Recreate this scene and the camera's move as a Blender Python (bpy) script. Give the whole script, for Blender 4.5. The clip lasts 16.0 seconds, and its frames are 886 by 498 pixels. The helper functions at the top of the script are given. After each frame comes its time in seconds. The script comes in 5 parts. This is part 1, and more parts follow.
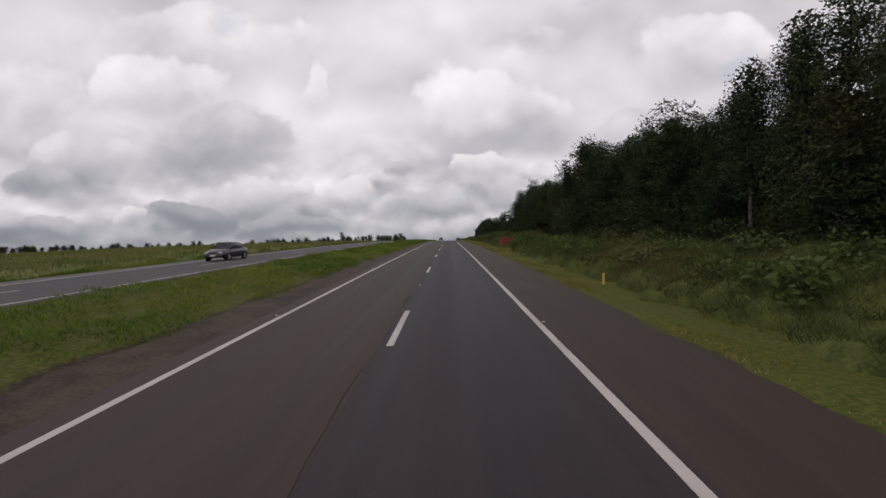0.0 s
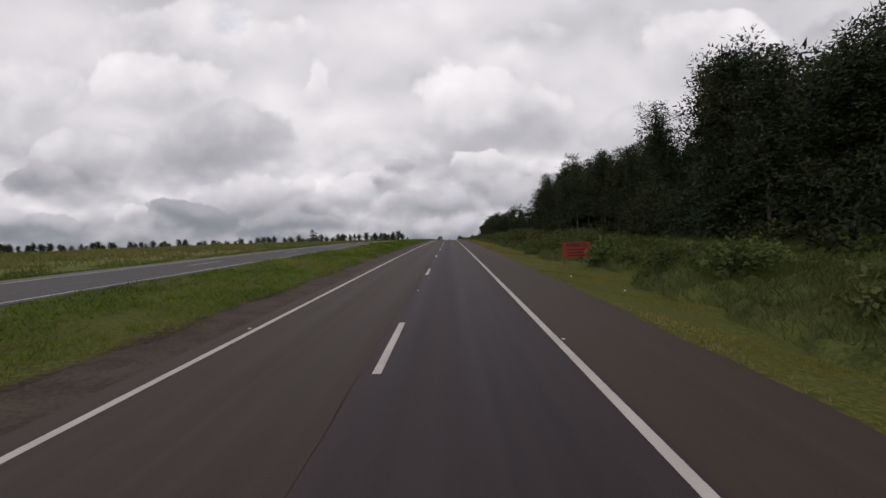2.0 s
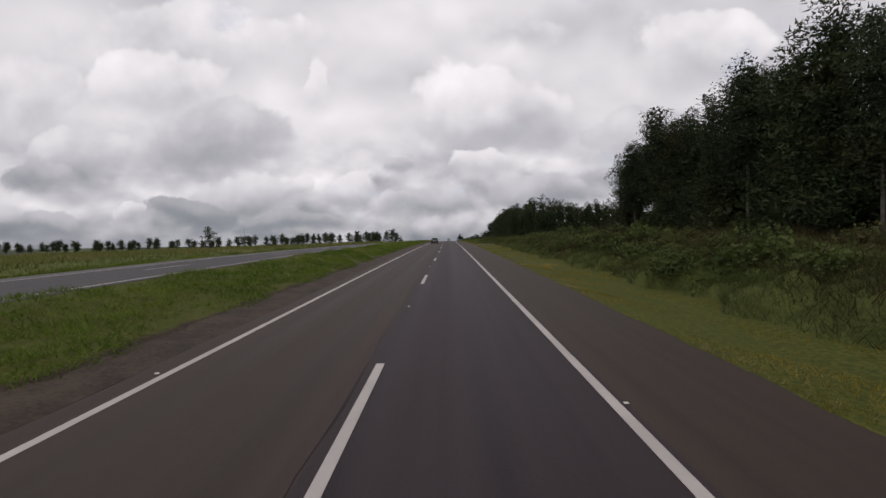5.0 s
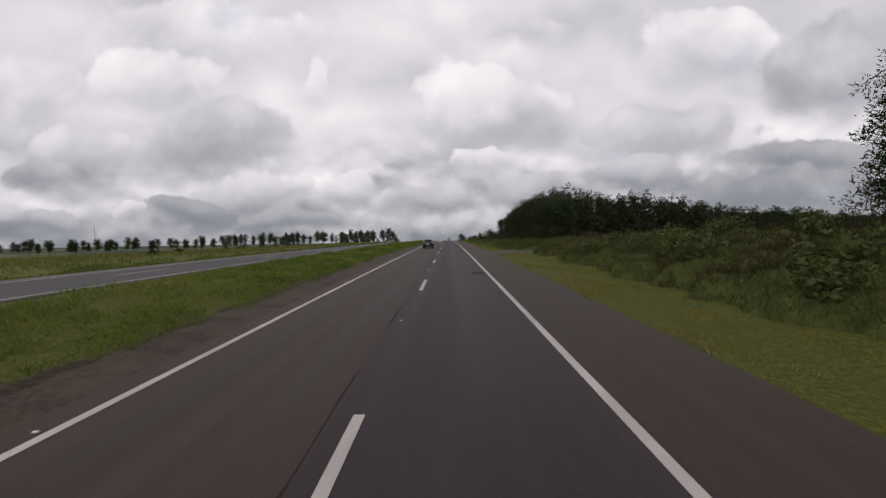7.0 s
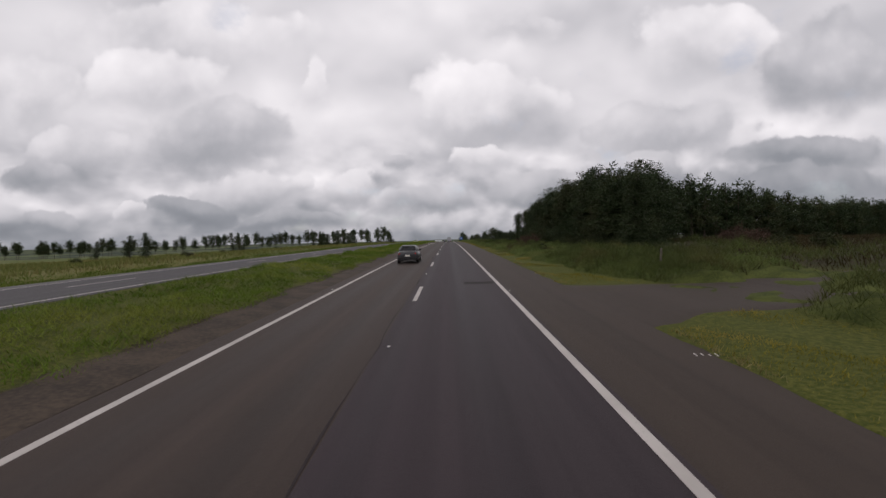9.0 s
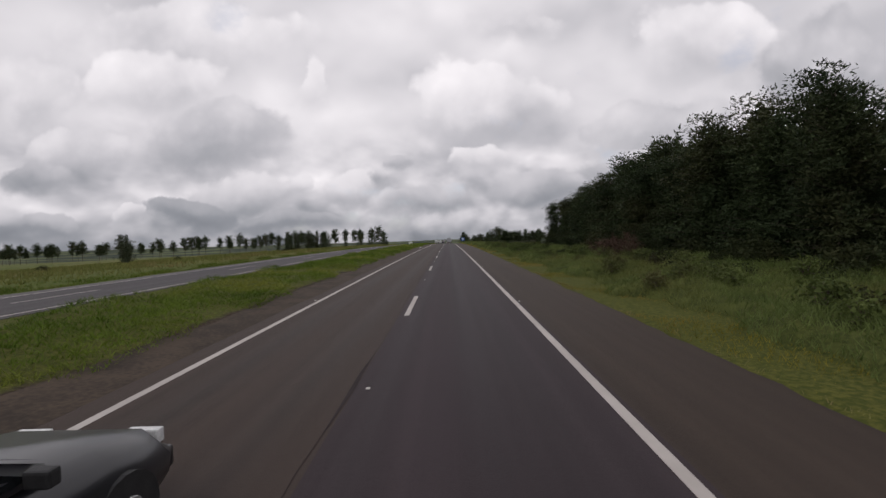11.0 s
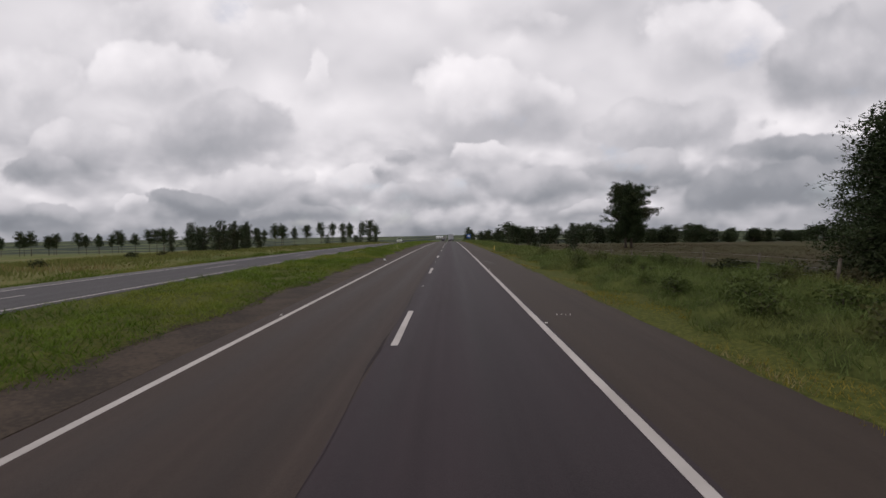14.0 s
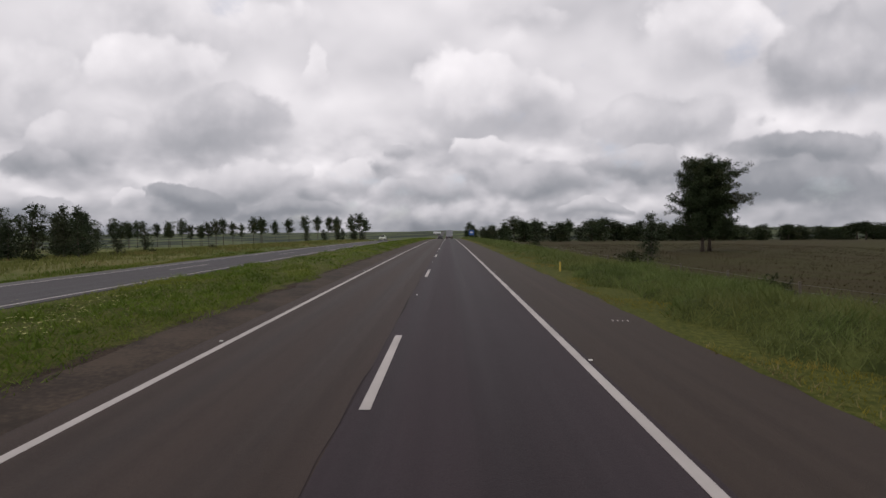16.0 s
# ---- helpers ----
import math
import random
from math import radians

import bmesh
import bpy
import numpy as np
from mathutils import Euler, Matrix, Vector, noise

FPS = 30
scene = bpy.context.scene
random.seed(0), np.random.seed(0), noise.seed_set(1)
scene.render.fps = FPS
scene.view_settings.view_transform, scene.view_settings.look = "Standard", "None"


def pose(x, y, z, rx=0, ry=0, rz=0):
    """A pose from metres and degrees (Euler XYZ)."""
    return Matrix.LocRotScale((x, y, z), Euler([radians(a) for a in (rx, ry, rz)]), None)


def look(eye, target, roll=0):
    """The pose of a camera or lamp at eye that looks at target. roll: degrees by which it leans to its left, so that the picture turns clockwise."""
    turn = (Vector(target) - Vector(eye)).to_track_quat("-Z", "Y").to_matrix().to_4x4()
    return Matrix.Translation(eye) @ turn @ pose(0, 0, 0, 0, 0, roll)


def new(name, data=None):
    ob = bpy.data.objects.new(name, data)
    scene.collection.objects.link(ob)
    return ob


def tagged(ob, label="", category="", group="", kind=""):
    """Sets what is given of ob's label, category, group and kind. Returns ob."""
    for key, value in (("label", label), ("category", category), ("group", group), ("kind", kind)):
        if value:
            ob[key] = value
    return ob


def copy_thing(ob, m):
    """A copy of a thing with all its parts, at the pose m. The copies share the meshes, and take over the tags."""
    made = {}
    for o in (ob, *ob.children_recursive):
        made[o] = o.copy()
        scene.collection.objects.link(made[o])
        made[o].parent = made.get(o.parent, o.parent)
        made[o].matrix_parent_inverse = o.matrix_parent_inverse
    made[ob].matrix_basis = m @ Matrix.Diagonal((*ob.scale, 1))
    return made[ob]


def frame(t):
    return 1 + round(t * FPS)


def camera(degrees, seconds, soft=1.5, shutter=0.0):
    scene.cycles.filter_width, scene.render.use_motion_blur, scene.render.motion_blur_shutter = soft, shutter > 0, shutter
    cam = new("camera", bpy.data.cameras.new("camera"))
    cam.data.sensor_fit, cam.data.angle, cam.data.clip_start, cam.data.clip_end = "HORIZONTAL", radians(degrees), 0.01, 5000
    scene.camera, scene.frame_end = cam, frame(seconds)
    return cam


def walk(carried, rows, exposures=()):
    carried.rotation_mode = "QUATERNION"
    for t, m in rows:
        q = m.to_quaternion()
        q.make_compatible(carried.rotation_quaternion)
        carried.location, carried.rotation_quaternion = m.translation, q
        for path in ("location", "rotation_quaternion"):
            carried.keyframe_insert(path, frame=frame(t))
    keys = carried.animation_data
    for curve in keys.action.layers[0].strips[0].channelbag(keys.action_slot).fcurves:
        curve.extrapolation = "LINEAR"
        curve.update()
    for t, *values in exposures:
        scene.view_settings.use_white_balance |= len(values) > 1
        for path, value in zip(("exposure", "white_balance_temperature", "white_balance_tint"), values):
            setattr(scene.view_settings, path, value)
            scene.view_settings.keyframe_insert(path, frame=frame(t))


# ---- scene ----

# ---------------------------------------------------------------- the road's line and the camera
EYE = 2.36          # height of the lens over the carriageway
GRADE, CREST = 0.0346, 9000.0


def slope(y):
    """Grade of the carriageway: a long crest, a shallow valley beyond it, then rising again."""
    a = GRADE - np.minimum(y, 490.0) / CREST
    b = np.interp(y, [490, 800, 1300, 1800, 2200], [0, 0, 0.032, 0.032, 0.0215])
    return a + b


TAB_Y = np.arange(-300.0, 5200.0, 2.0)
TAB_Z = np.concatenate([[0.0], np.cumsum(slope(TAB_Y[:-1] + 1.0) * 2.0)])
TAB_Z -= np.interp(0.0, TAB_Y, TAB_Z)


def zr(y):
    return np.interp(y, TAB_Y, TAB_Z)


cam = camera(90.7, 16.0)
# seconds, x, y along the road, pitch against the grade, roll, yaw
PATH = [
    (0.0, 0.32, -0.15, -2.40, 1.10, 0.73),
    (0.5, 0.32, 7.83, -2.42, 0.83, 0.88),
    (1.0, 0.31, 16.44, -2.53, 0.92, 0.86),
    (1.5, 0.31, 25.04, -2.47, 0.74, 0.93),
    (2.0, 0.31, 33.65, -2.49, 1.10, 0.83),
    (2.5, 0.31, 42.28, -2.51, 1.19, 0.72),
    (3.0, 0.30, 50.95, -2.45, 1.37, 0.70),
    (3.5, 0.30, 59.51, -2.47, 1.10, 0.60),
    (4.0, 0.31, 68.08, -2.43, 1.01, 0.64),
    (6.5, 0.34, 110.55, -2.24, 0.83, 0.68),
    (7.0, 0.35, 119.21, -2.29, 0.92, 0.72),
    (7.5, 0.35, 127.68, -2.21, 1.01, 0.72),
    (8.0, 0.34, 136.20, -2.30, 1.19, 0.72),
    (8.5, 0.34, 144.90, -2.22, 1.01, 0.72),
    (9.0, 0.34, 153.79, -2.23, 1.28, 0.72),
    (11.5, 0.35, 196.64, -1.96, 1.64, 0.70),
    (12.0, 0.34, 205.22, -1.91, 1.55, 0.82),
    (12.5, 0.34, 213.82, -1.85, 1.55, 0.85),
    (13.0, 0.31, 222.45, -1.93, 1.37, 0.87),
    (13.5, 0.29, 231.11, -2.10, 1.10, 0.88),
    (14.0, 0.26, 239.81, -2.27, 0.83, 0.90),
    (14.5, 0.24, 248.35, -2.34, 0.92, 0.86),
    (15.0, 0.22, 257.38, -2.50, 0.83, 0.82),
    (15.5, 0.20, 266.26, -2.48, 0.83, 0.78),
    (16.0, 0.18, 275.21, -2.64, 0.56, 0.65),
]
walk(cam, [(t, pose(x, y, float(zr(y)) + EYE, 90 + p + math.degrees(math.atan(float(slope(y)))), r, w))
           for t, x, y, p, r, w in PATH],
     exposures=[(0.0, 0.05, 6500, 13.5), (16.0, 0.05, 6500, 13.5)])

# ---------------------------------------------------------------- sky and sun
SUN_ELEV, SUN_AZ = 52.0, 215.0      # degrees; azimuth clockwise from +y


class Tree:
    """Small helper to write node trees."""

    def __init__(self, tree):
        self.t = tree
        tree.nodes.clear()

    def n(self, kind, **kw):
        node = self.t.nodes.new(kind)
        for k, v in kw.items():
            if k == "op":
                node.operation = v
            elif k == "blend":
                node.blend_type = v
            elif k == "dtype":
                node.data_type = v
            elif k == "dims":
                node.noise_dimensions = v
        return node

    def put(self, sock, v):
        if isinstance(v, bpy.types.NodeSocket):
            self.t.links.new(v, sock)
        elif v is not None:
            sock.default_value = v

    def math(self, op, a, b=None, c=None, clamp=False):
        m = self.n("ShaderNodeMath", op=op)
        m.use_clamp = clamp
        self.put(m.inputs[0], a)
        if b is not None:
            self.put(m.inputs[1], b)
        if c is not None:
            self.put(m.inputs[2], c)
        return m.outputs[0]

    def vec(self, op, a, b=None):
        m = self.n("ShaderNodeVectorMath", op=op)
        self.put(m.inputs[0], a)
        if b is not None:
            self.put(m.inputs[1], b)
        return m.outputs[0]

    def noise(self, vec, scale, detail=4.0, rough=0.5, distort=0.0):
        m = self.n("ShaderNodeTexNoise")
        self.put(m.inputs["Vector"], vec)
        m.inputs["Scale"].default_value = scale
        m.inputs["Detail"].default_value = detail
        m.inputs["Roughness"].default_value = rough
        m.inputs["Distortion"].default_value = distort
        return m.outputs[0]

    def voronoi(self, vec, scale):
        m = self.n("ShaderNodeTexVoronoi")
        self.put(m.inputs["Vector"], vec)
        m.inputs["Scale"].default_value = scale
        return m.outputs["Distance"]

    def ramp(self, fac, stops):
        m = self.n("ShaderNodeValToRGB")
        self.put(m.inputs[0], fac)
        el = m.color_ramp.elements
        while len(el) < len(stops):
            el.new(0.5)
        for e, (p, c) in zip(el, stops):
            e.position = p
            e.color = (*c, 1) if isinstance(c, tuple) else (c, c, c, 1)
        return m.outputs[0]

    def mix(self, fac, a, b, blend="MIX"):
        m = self.n("ShaderNodeMix", dtype="RGBA", blend=blend)
        self.put(m.inputs[0], fac)
        for sock, v in ((m.inputs[6], a), (m.inputs[7], b)):
            self.put(sock, (*v, 1) if isinstance(v, tuple) else v)
        return m.outputs[2]

    def step(self, v, lo, hi):
        m = self.n("ShaderNodeMapRange")
        m.interpolation_type = "SMOOTHSTEP"
        self.put(m.inputs[0], v)
        m.inputs[1].default_value, m.inputs[2].default_value = lo, hi
        return m.outputs[0]

    def xyz(self, v):
        m = self.n("ShaderNodeSeparateXYZ")
        self.put(m.inputs[0], v)
        return m.outputs[0], m.outputs[1], m.outputs[2]

    def join(self, x, y, z):
        m = self.n("ShaderNodeCombineXYZ")
        for s, v in zip(m.inputs, (x, y, z)):
            self.put(s, v)
        return m.outputs[0]


world = bpy.data.worlds.new("cloudy_sky")
scene.world = world
world.use_nodes = True
W = Tree(world.node_tree)
way = W.n("ShaderNodeTexCoord").outputs["Generated"]
dx, dy, dz = W.xyz(way)
up = W.math("MAXIMUM", dz, 0.0)
# billowing cloud, wider than high; finer towards the horizon
deck = W.vec("MULTIPLY", way, (2.5, 2.5, 3.7))
low = W.math("SUBTRACT", 1.0, W.step(up, 0.05, 0.32))


def density(q, k):
    fog = W.noise(q, 0.9 * k, 4, 0.40, 0.0)
    wq = W.n("ShaderNodeTexNoise")
    W.put(wq.inputs["Vector"], q)
    wq.inputs["Scale"].default_value, wq.inputs["Detail"].default_value = 1.6 * k, 3.0
    bend = W.vec("ADD", q, W.vec("MULTIPLY", wq.outputs["Color"], (0.45 / k, 0.45 / k, 0.45 / k)))
    puff = W.n("ShaderNodeTexVoronoi")
    puff.feature = "SMOOTH_F1"
    W.put(puff.inputs["Vector"], bend)
    puff.inputs["Scale"].default_value, puff.inputs["Detail"].default_value, puff.inputs["Roughness"].default_value = 1.3 * k, 2.5, 0.45
    return W.math("SUBTRACT", W.math("MULTIPLY", fog, 0.8), W.math("MULTIPLY_ADD", puff.outputs["Distance"], 0.62, -0.36)), fog


def layer(k, shift, gain):
    d0, fog = density(deck, k)
    d1, spare = density(W.vec("ADD", deck, (0.0, 0.0, shift)), k)
    v = W.math("MULTIPLY_ADD", W.math("SUBTRACT", fog, 0.5), 0.55, 0.71)
    return W.math("MULTIPLY_ADD", W.math("SUBTRACT", d0, d1), gain, v)


lum_hi, lum_lo = layer(1.0, 0.22, 0.55), layer(2.6, 0.10, 0.95)
lum = W.math("MULTIPLY_ADD", W.math("SUBTRACT", lum_lo, lum_hi), low, lum_hi)
n_fine = W.noise(deck, 2.6, 8, 0.55, 0.0)
lum = W.math("MULTIPLY_ADD", W.math("SUBTRACT", n_fine, 0.5), 0.05, lum)
# single cloud heaps ahead: across, up, half width, half height, brightness of the top and of the base
HIGH_CLOUDS = [
    (-0.640, 0.483, 0.426, 0.097, 0.86, 0.74),
    (-0.950, 0.372, 0.149, 0.123, 0.82, 0.66),
    (-0.652, 0.380, 0.213, 0.103, 0.92, 0.68),
    (-0.872, 0.226, 0.161, 0.075, 0.80, 0.54),
    (-0.510, 0.259, 0.239, 0.106, 0.72, 0.46),
    (-0.301, 0.361, 0.052, 0.090, 0.92, 0.82),
    (0.174, 0.489, 0.155, 0.058, 0.84, 0.72),
    (0.588, 0.425, 0.207, 0.123, 0.90, 0.68),
    (0.872, 0.381, 0.245, 0.142, 0.64, 0.46),
    (0.497, 0.226, 0.245, 0.090, 0.70, 0.50),
    (0.084, 0.306, 0.235, 0.134, 0.99, 0.52),
]
LOW_CLOUDS = [
    (0.820, 0.172, 0.245, 0.054, 0.60, 0.40),
    (0.407, 0.150, 0.181, 0.044, 0.68, 0.46),
    (-0.950, 0.172, 0.142, 0.047, 0.66, 0.46),
    (-0.459, 0.121, 0.194, 0.052, 0.86, 0.54),
    (-0.323, 0.136, 0.054, 0.036, 0.94, 0.66),
    (-0.200, 0.127, 0.080, 0.047, 0.92, 0.58),
    (-0.107, 0.168, 0.047, 0.026, 0.74, 0.52),
    (0.084, 0.177, 0.090, 0.041, 0.88, 0.64),
    (0.200, 0.114, 0.168, 0.047, 0.76, 0.50),
    (-0.032, 0.096, 0.142, 0.044, 0.84, 0.56),
    (-0.588, 0.084, 0.155, 0.039, 0.62, 0.38),
    (-0.736, 0.074, 0.049, 0.031, 0.94, 0.66),
    (-0.911, 0.066, 0.123, 0.034, 0.78, 0.50),
    (-0.355, 0.055, 0.155, 0.028, 0.68, 0.48),
    (0.782, 0.092, 0.310, 0.067, 0.56, 0.44),
    (0.342, 0.046, 0.103, 0.023, 0.84, 0.56),
]
front = W.math("MAXIMUM", dy, 0.15)
gu0, gv0 = W.math("DIVIDE", dx, front), W.math("DIVIDE", dz, front)
plane = W.join(gu0, gv0, 0.0)
wob = W.n("ShaderNodeTexNoise")
W.put(wob.inputs["Vector"], plane)
wob.inputs["Scale"].default_value, wob.inputs["Detail"].default_value, wob.inputs["Roughness"].default_value = 5.5, 6.0, 0.52
wx, wy, wz = W.xyz(wob.outputs["Color"])
tuft = W.n("ShaderNodeTexVoronoi")
tuft.feature = "SMOOTH_F1"
W.put(tuft.inputs["Vector"], W.vec("ADD", plane, W.vec("MULTIPLY", wob.outputs["Color"], (0.05, 0.05, 0.0))))
tuft.inputs["Scale"].default_value, tuft.inputs["Detail"].default_value = 10.0, 2.5
curl = W.math("MULTIPLY_ADD", tuft.outputs["Distance"], 0.55, -0.22)
gu = W.math("ADD", gu0, W.math("MULTIPLY_ADD", wx, 0.20, -0.10))
gv = W.math("ADD", gv0, W.math("MULTIPLY_ADD", wy, 0.13, -0.065))
grey = W.math("MULTIPLY_ADD", W.math("SUBTRACT", wz, 0.5), 0.34, W.math("MULTIPLY", curl, -0.36))
for cu, cv, hw, hh, top, base in HIGH_CLOUDS + LOW_CLOUDS:
    a = W.math("MULTIPLY", W.math("SUBTRACT", gu, cu), 1 / hw)
    b = W.math("MULTIPLY", W.math("SUBTRACT", gv, cv), 1 / hh)
    rr = W.math("SQRT", W.math("ADD", W.math("MULTIPLY", a, a), W.math("MULTIPLY", b, b)))
    rr = W.math("ADD", rr, W.math("MULTIPLY", curl, 0.8))
    crisp = W.step(b, -0.5, 0.2)
    hard = W.math("SUBTRACT", 1.0, W.step(rr, 0.80, 1.0))
    soft_m = W.math("SUBTRACT", 1.0, W.step(rr, 0.45, 1.30))
    mask = W.math("MULTIPLY", W.math("MULTIPLY_ADD", W.math("SUBTRACT", hard, soft_m), crisp, soft_m), 0.92)
    val = W.math("MULTIPLY_ADD", W.step(b, -0.75, 0.45), top - base, W.math("ADD", grey, base))
    lum = W.math("MULTIPLY_ADD", W.math("SUBTRACT", val, lum), mask, lum)
haze = W.step(dz, -0.03, 0.20)
lum = W.math("MULTIPLY", lum, W.math("MULTIPLY_ADD", haze, 0.38, 0.62))
cloud_col = W.ramp(lum, [(0.0, (0.10, 0.115, 0.135)), (0.36, (0.27, 0.285, 0.31)), (0.56, (0.49, 0.49, 0.515)),
                         (0.72, (0.68, 0.67, 0.69)), (1.0, (0.95, 0.93, 0.94))])
sky = W.n("ShaderNodeTexSky")
sky.sky_type = "NISHITA"
sky.sun_disc = False
sky.sun_elevation, sky.sun_rotation = radians(SUN_ELEV), radians(SUN_AZ)
bg_sky, bg_cloud = W.n("ShaderNodeBackground"), W.n("ShaderNodeBackground")
W.put(bg_sky.inputs[0], sky.outputs[0])
bg_sky.inputs[1].default_value = 0.12
W.put(bg_cloud.inputs[0], cloud_col)
bg_cloud.inputs[1].default_value = 1.0
gap = W.math("MULTIPLY", W.step(n_fine, 0.60, 0.76), 0.22)
cover = W.n("ShaderNodeMixShader")
W.put(cover.inputs[0], gap)
W.t.links.new(bg_cloud.outputs[0], cover.inputs[1])
W.t.links.new(bg_sky.outputs[0], cover.inputs[2])
W.t.links.new(cover.outputs[0], W.n("ShaderNodeOutputWorld").inputs[0])

sun = new("sun", bpy.data.lights.new("sun", "SUN"))
sun.data.energy, sun.data.angle, sun.data.color = 0.35, radians(25), (1.0, 0.96, 0.90)
az = radians(SUN_AZ)
high = Vector((math.sin(az) * math.cos(radians(SUN_ELEV)), math.cos(az) * math.cos(radians(SUN_ELEV)), math.sin(radians(SUN_ELEV))))
sun.matrix_world = look(tuple(high * 50), (0, 0, 0))

# ---------------------------------------------------------------- materials


def material(name, rough=0.8, metal=0.0, spec=0.5):
    m = bpy.data.materials.new(name)
    m.use_nodes = True
    s = Tree(m.node_tree)
    bsdf = s.n("ShaderNodeBsdfPrincipled")
    bsdf.inputs["Roughness"].default_value = rough
    bsdf.inputs["Metallic"].default_value = metal
    bsdf.inputs["Specular IOR Level"].default_value = spec
    s.t.links.new(bsdf.outputs[0], s.n("ShaderNodeOutputMaterial").inputs[0])
    s.bsdf = bsdf
    s.pos = s.n("ShaderNodeNewGeometry").outputs["Position"]
    s.mat = m
    return s


def bump(s, height, strength=0.3, dist=0.02):
    b = s.n("ShaderNodeBump")
    b.inputs["Strength"].default_value, b.inputs["Distance"].default_value = strength, dist
    s.put(b.inputs["Height"], height)
    s.t.links.new(b.outputs[0], s.bsdf.inputs["Normal"])


def mottled(name, a, b, scale=3.0, fine=40.0, rough=0.8, metal=0.0, spec=0.4, relief=0.15):
    """A surface of two colours at two scales."""
    s = material(name, rough, metal, spec)
    m = s.math("MULTIPLY_ADD", s.noise(s.pos, fine, 4), 0.45, s.math("MULTIPLY", s.noise(s.pos, scale, 5), 0.55))
    s.put(s.bsdf.inputs["Base Color"], s.mix(s.step(m, 0.35, 0.65), a, b))
    if relief:
        bump(s, s.noise(s.pos, fine, 3), relief, 0.01)
    return s.mat


def foliage(name, dark, light, warm, rough=0.6, through_light=0.2):
    """Leaves or blades: each one a little different, larger patches whose contrast paints in lit clumps and dark
    hollows, some light shining through.
    """
    s = material(name, rough, 0.0, 0.06)
    geo = s.n("ShaderNodeNewGeometry")
    info = s.n("ShaderNodeObjectInfo")
    isl = geo.outputs["Random Per Island"]
    # random tone, its contrast raised to suggest lit clumps and shaded hollows
    patch = s.math("ADD", s.math("MULTIPLY", s.noise(s.pos, 0.33, 4, 0.6), 0.6), s.math("MULTIPLY", s.noise(s.pos, 1.7, 3, 0.6), 0.4))
    fac = s.math("ADD", s.math("MULTIPLY", isl, 0.45), s.math("MULTIPLY_ADD", patch, 2.6, -1.08), clamp=True)
    col = s.mix(fac, dark, light)
    col = s.mix(s.math("MULTIPLY", s.step(s.noise(s.pos, 0.16, 4, 0.6), 0.48, 0.66), 0.8), col, warm)
    col = s.mix(s.math("MULTIPLY", info.outputs["Random"], 0.30), col, (dark[0] * 0.6, dark[1] * 0.55, dark[2] * 0.6))
    s.put(s.bsdf.inputs["Base Color"], col)
    tr = s.n("ShaderNodeBsdfTranslucent")
    s.put(tr.inputs[0], col)
    both = s.n("ShaderNodeMixShader")
    both.inputs[0].default_value = through_light
    s.t.links.new(s.bsdf.outputs[0], both.inputs[1])
    s.t.links.new(tr.outputs[0], both.inputs[2])
    s.t.links.new(both.outputs[0], [n for n in s.t.nodes if n.type == "OUTPUT_MATERIAL"][0].inputs[0])
    return s.mat


def asphalt(name, base, tint, tracks=()):
    """Worn asphalt: stone grain, long streaks along the way, blotches, smoother darker wheel tracks."""
    s = material(name, 0.8, 0.0, 0.18)
    x, y, z = s.xyz(s.pos)
    long = s.join(s.math("MULTIPLY", x, 3.0), s.math("MULTIPLY", y, 0.035), 0.0)
    streak = s.noise(long, 1.0, 5, 0.55)
    blot = s.noise(s.join(x, s.math("MULTIPLY", y, 0.22), 0.0), 0.9, 6, 0.6)
    grain = s.noise(s.pos, 95.0, 3, 0.7)
    stone = s.voronoi(s.pos, 70.0)
    v = s.math("MULTIPLY_ADD", streak, 0.50, 0.50)
    v = s.math("ADD", v, s.math("MULTIPLY_ADD", blot, 0.55, -0.275))
    v = s.math("ADD", v, s.math("MULTIPLY_ADD", grain, 0.42, -0.21))
    v = s.math("ADD", v, s.math("MULTIPLY_ADD", stone, -0.25, 0.10))
    rough = s.math("MULTIPLY_ADD", grain, 0.2, 0.62)
    for c, w in tracks:
        d = s.math("DIVIDE", s.math("SUBTRACT", x, c), w)
        g = s.math("EXPONENT", s.math("MULTIPLY", s.math("MULTIPLY", d, d), -1.0))
        v = s.math("MULTIPLY_ADD", g, -0.15, v)
        rough = s.math("MULTIPLY_ADD", g, -0.08, rough)
    col = s.mix(s.step(blot, 0.35, 0.7), base, tint)
    m = s.n("ShaderNodeVectorMath", op="SCALE")
    s.put(m.inputs[0], col)
    s.put(m.inputs["Scale"], v)
    s.put(s.bsdf.inputs["Base Color"], m.outputs[0])
    s.put(s.bsdf.inputs["Roughness"], rough)
    bump(s, s.math("ADD", grain, stone), 0.35, 0.006)
    return s.mat


M_LANE_L = asphalt("asphalt_passing_lane", (0.077, 0.0560, 0.0465), (0.062, 0.0455, 0.0385), ((-3.6, 0.4), (-2.0, 0.4)))
M_LANE_R = asphalt("asphalt_driving_lane", (0.062, 0.0465, 0.0512), (0.051, 0.0380, 0.0430), ((-0.72, 0.26), (1.5, 0.7), (0.75, 0.3)))
M_SHOULDER = asphalt("asphalt_shoulder", (0.070, 0.0510, 0.0400), (0.056, 0.041, 0.0325))
M_FAR_ROAD = asphalt("asphalt_far_carriageway", (0.090, 0.081, 0.084), (0.074, 0.067, 0.07), ((-13.0, 0.4), (-14.6, 0.4)))
M_FAR_SHOULDER = asphalt("asphalt_far_shoulder", (0.150, 0.140, 0.132), (0.120, 0.112, 0.104))
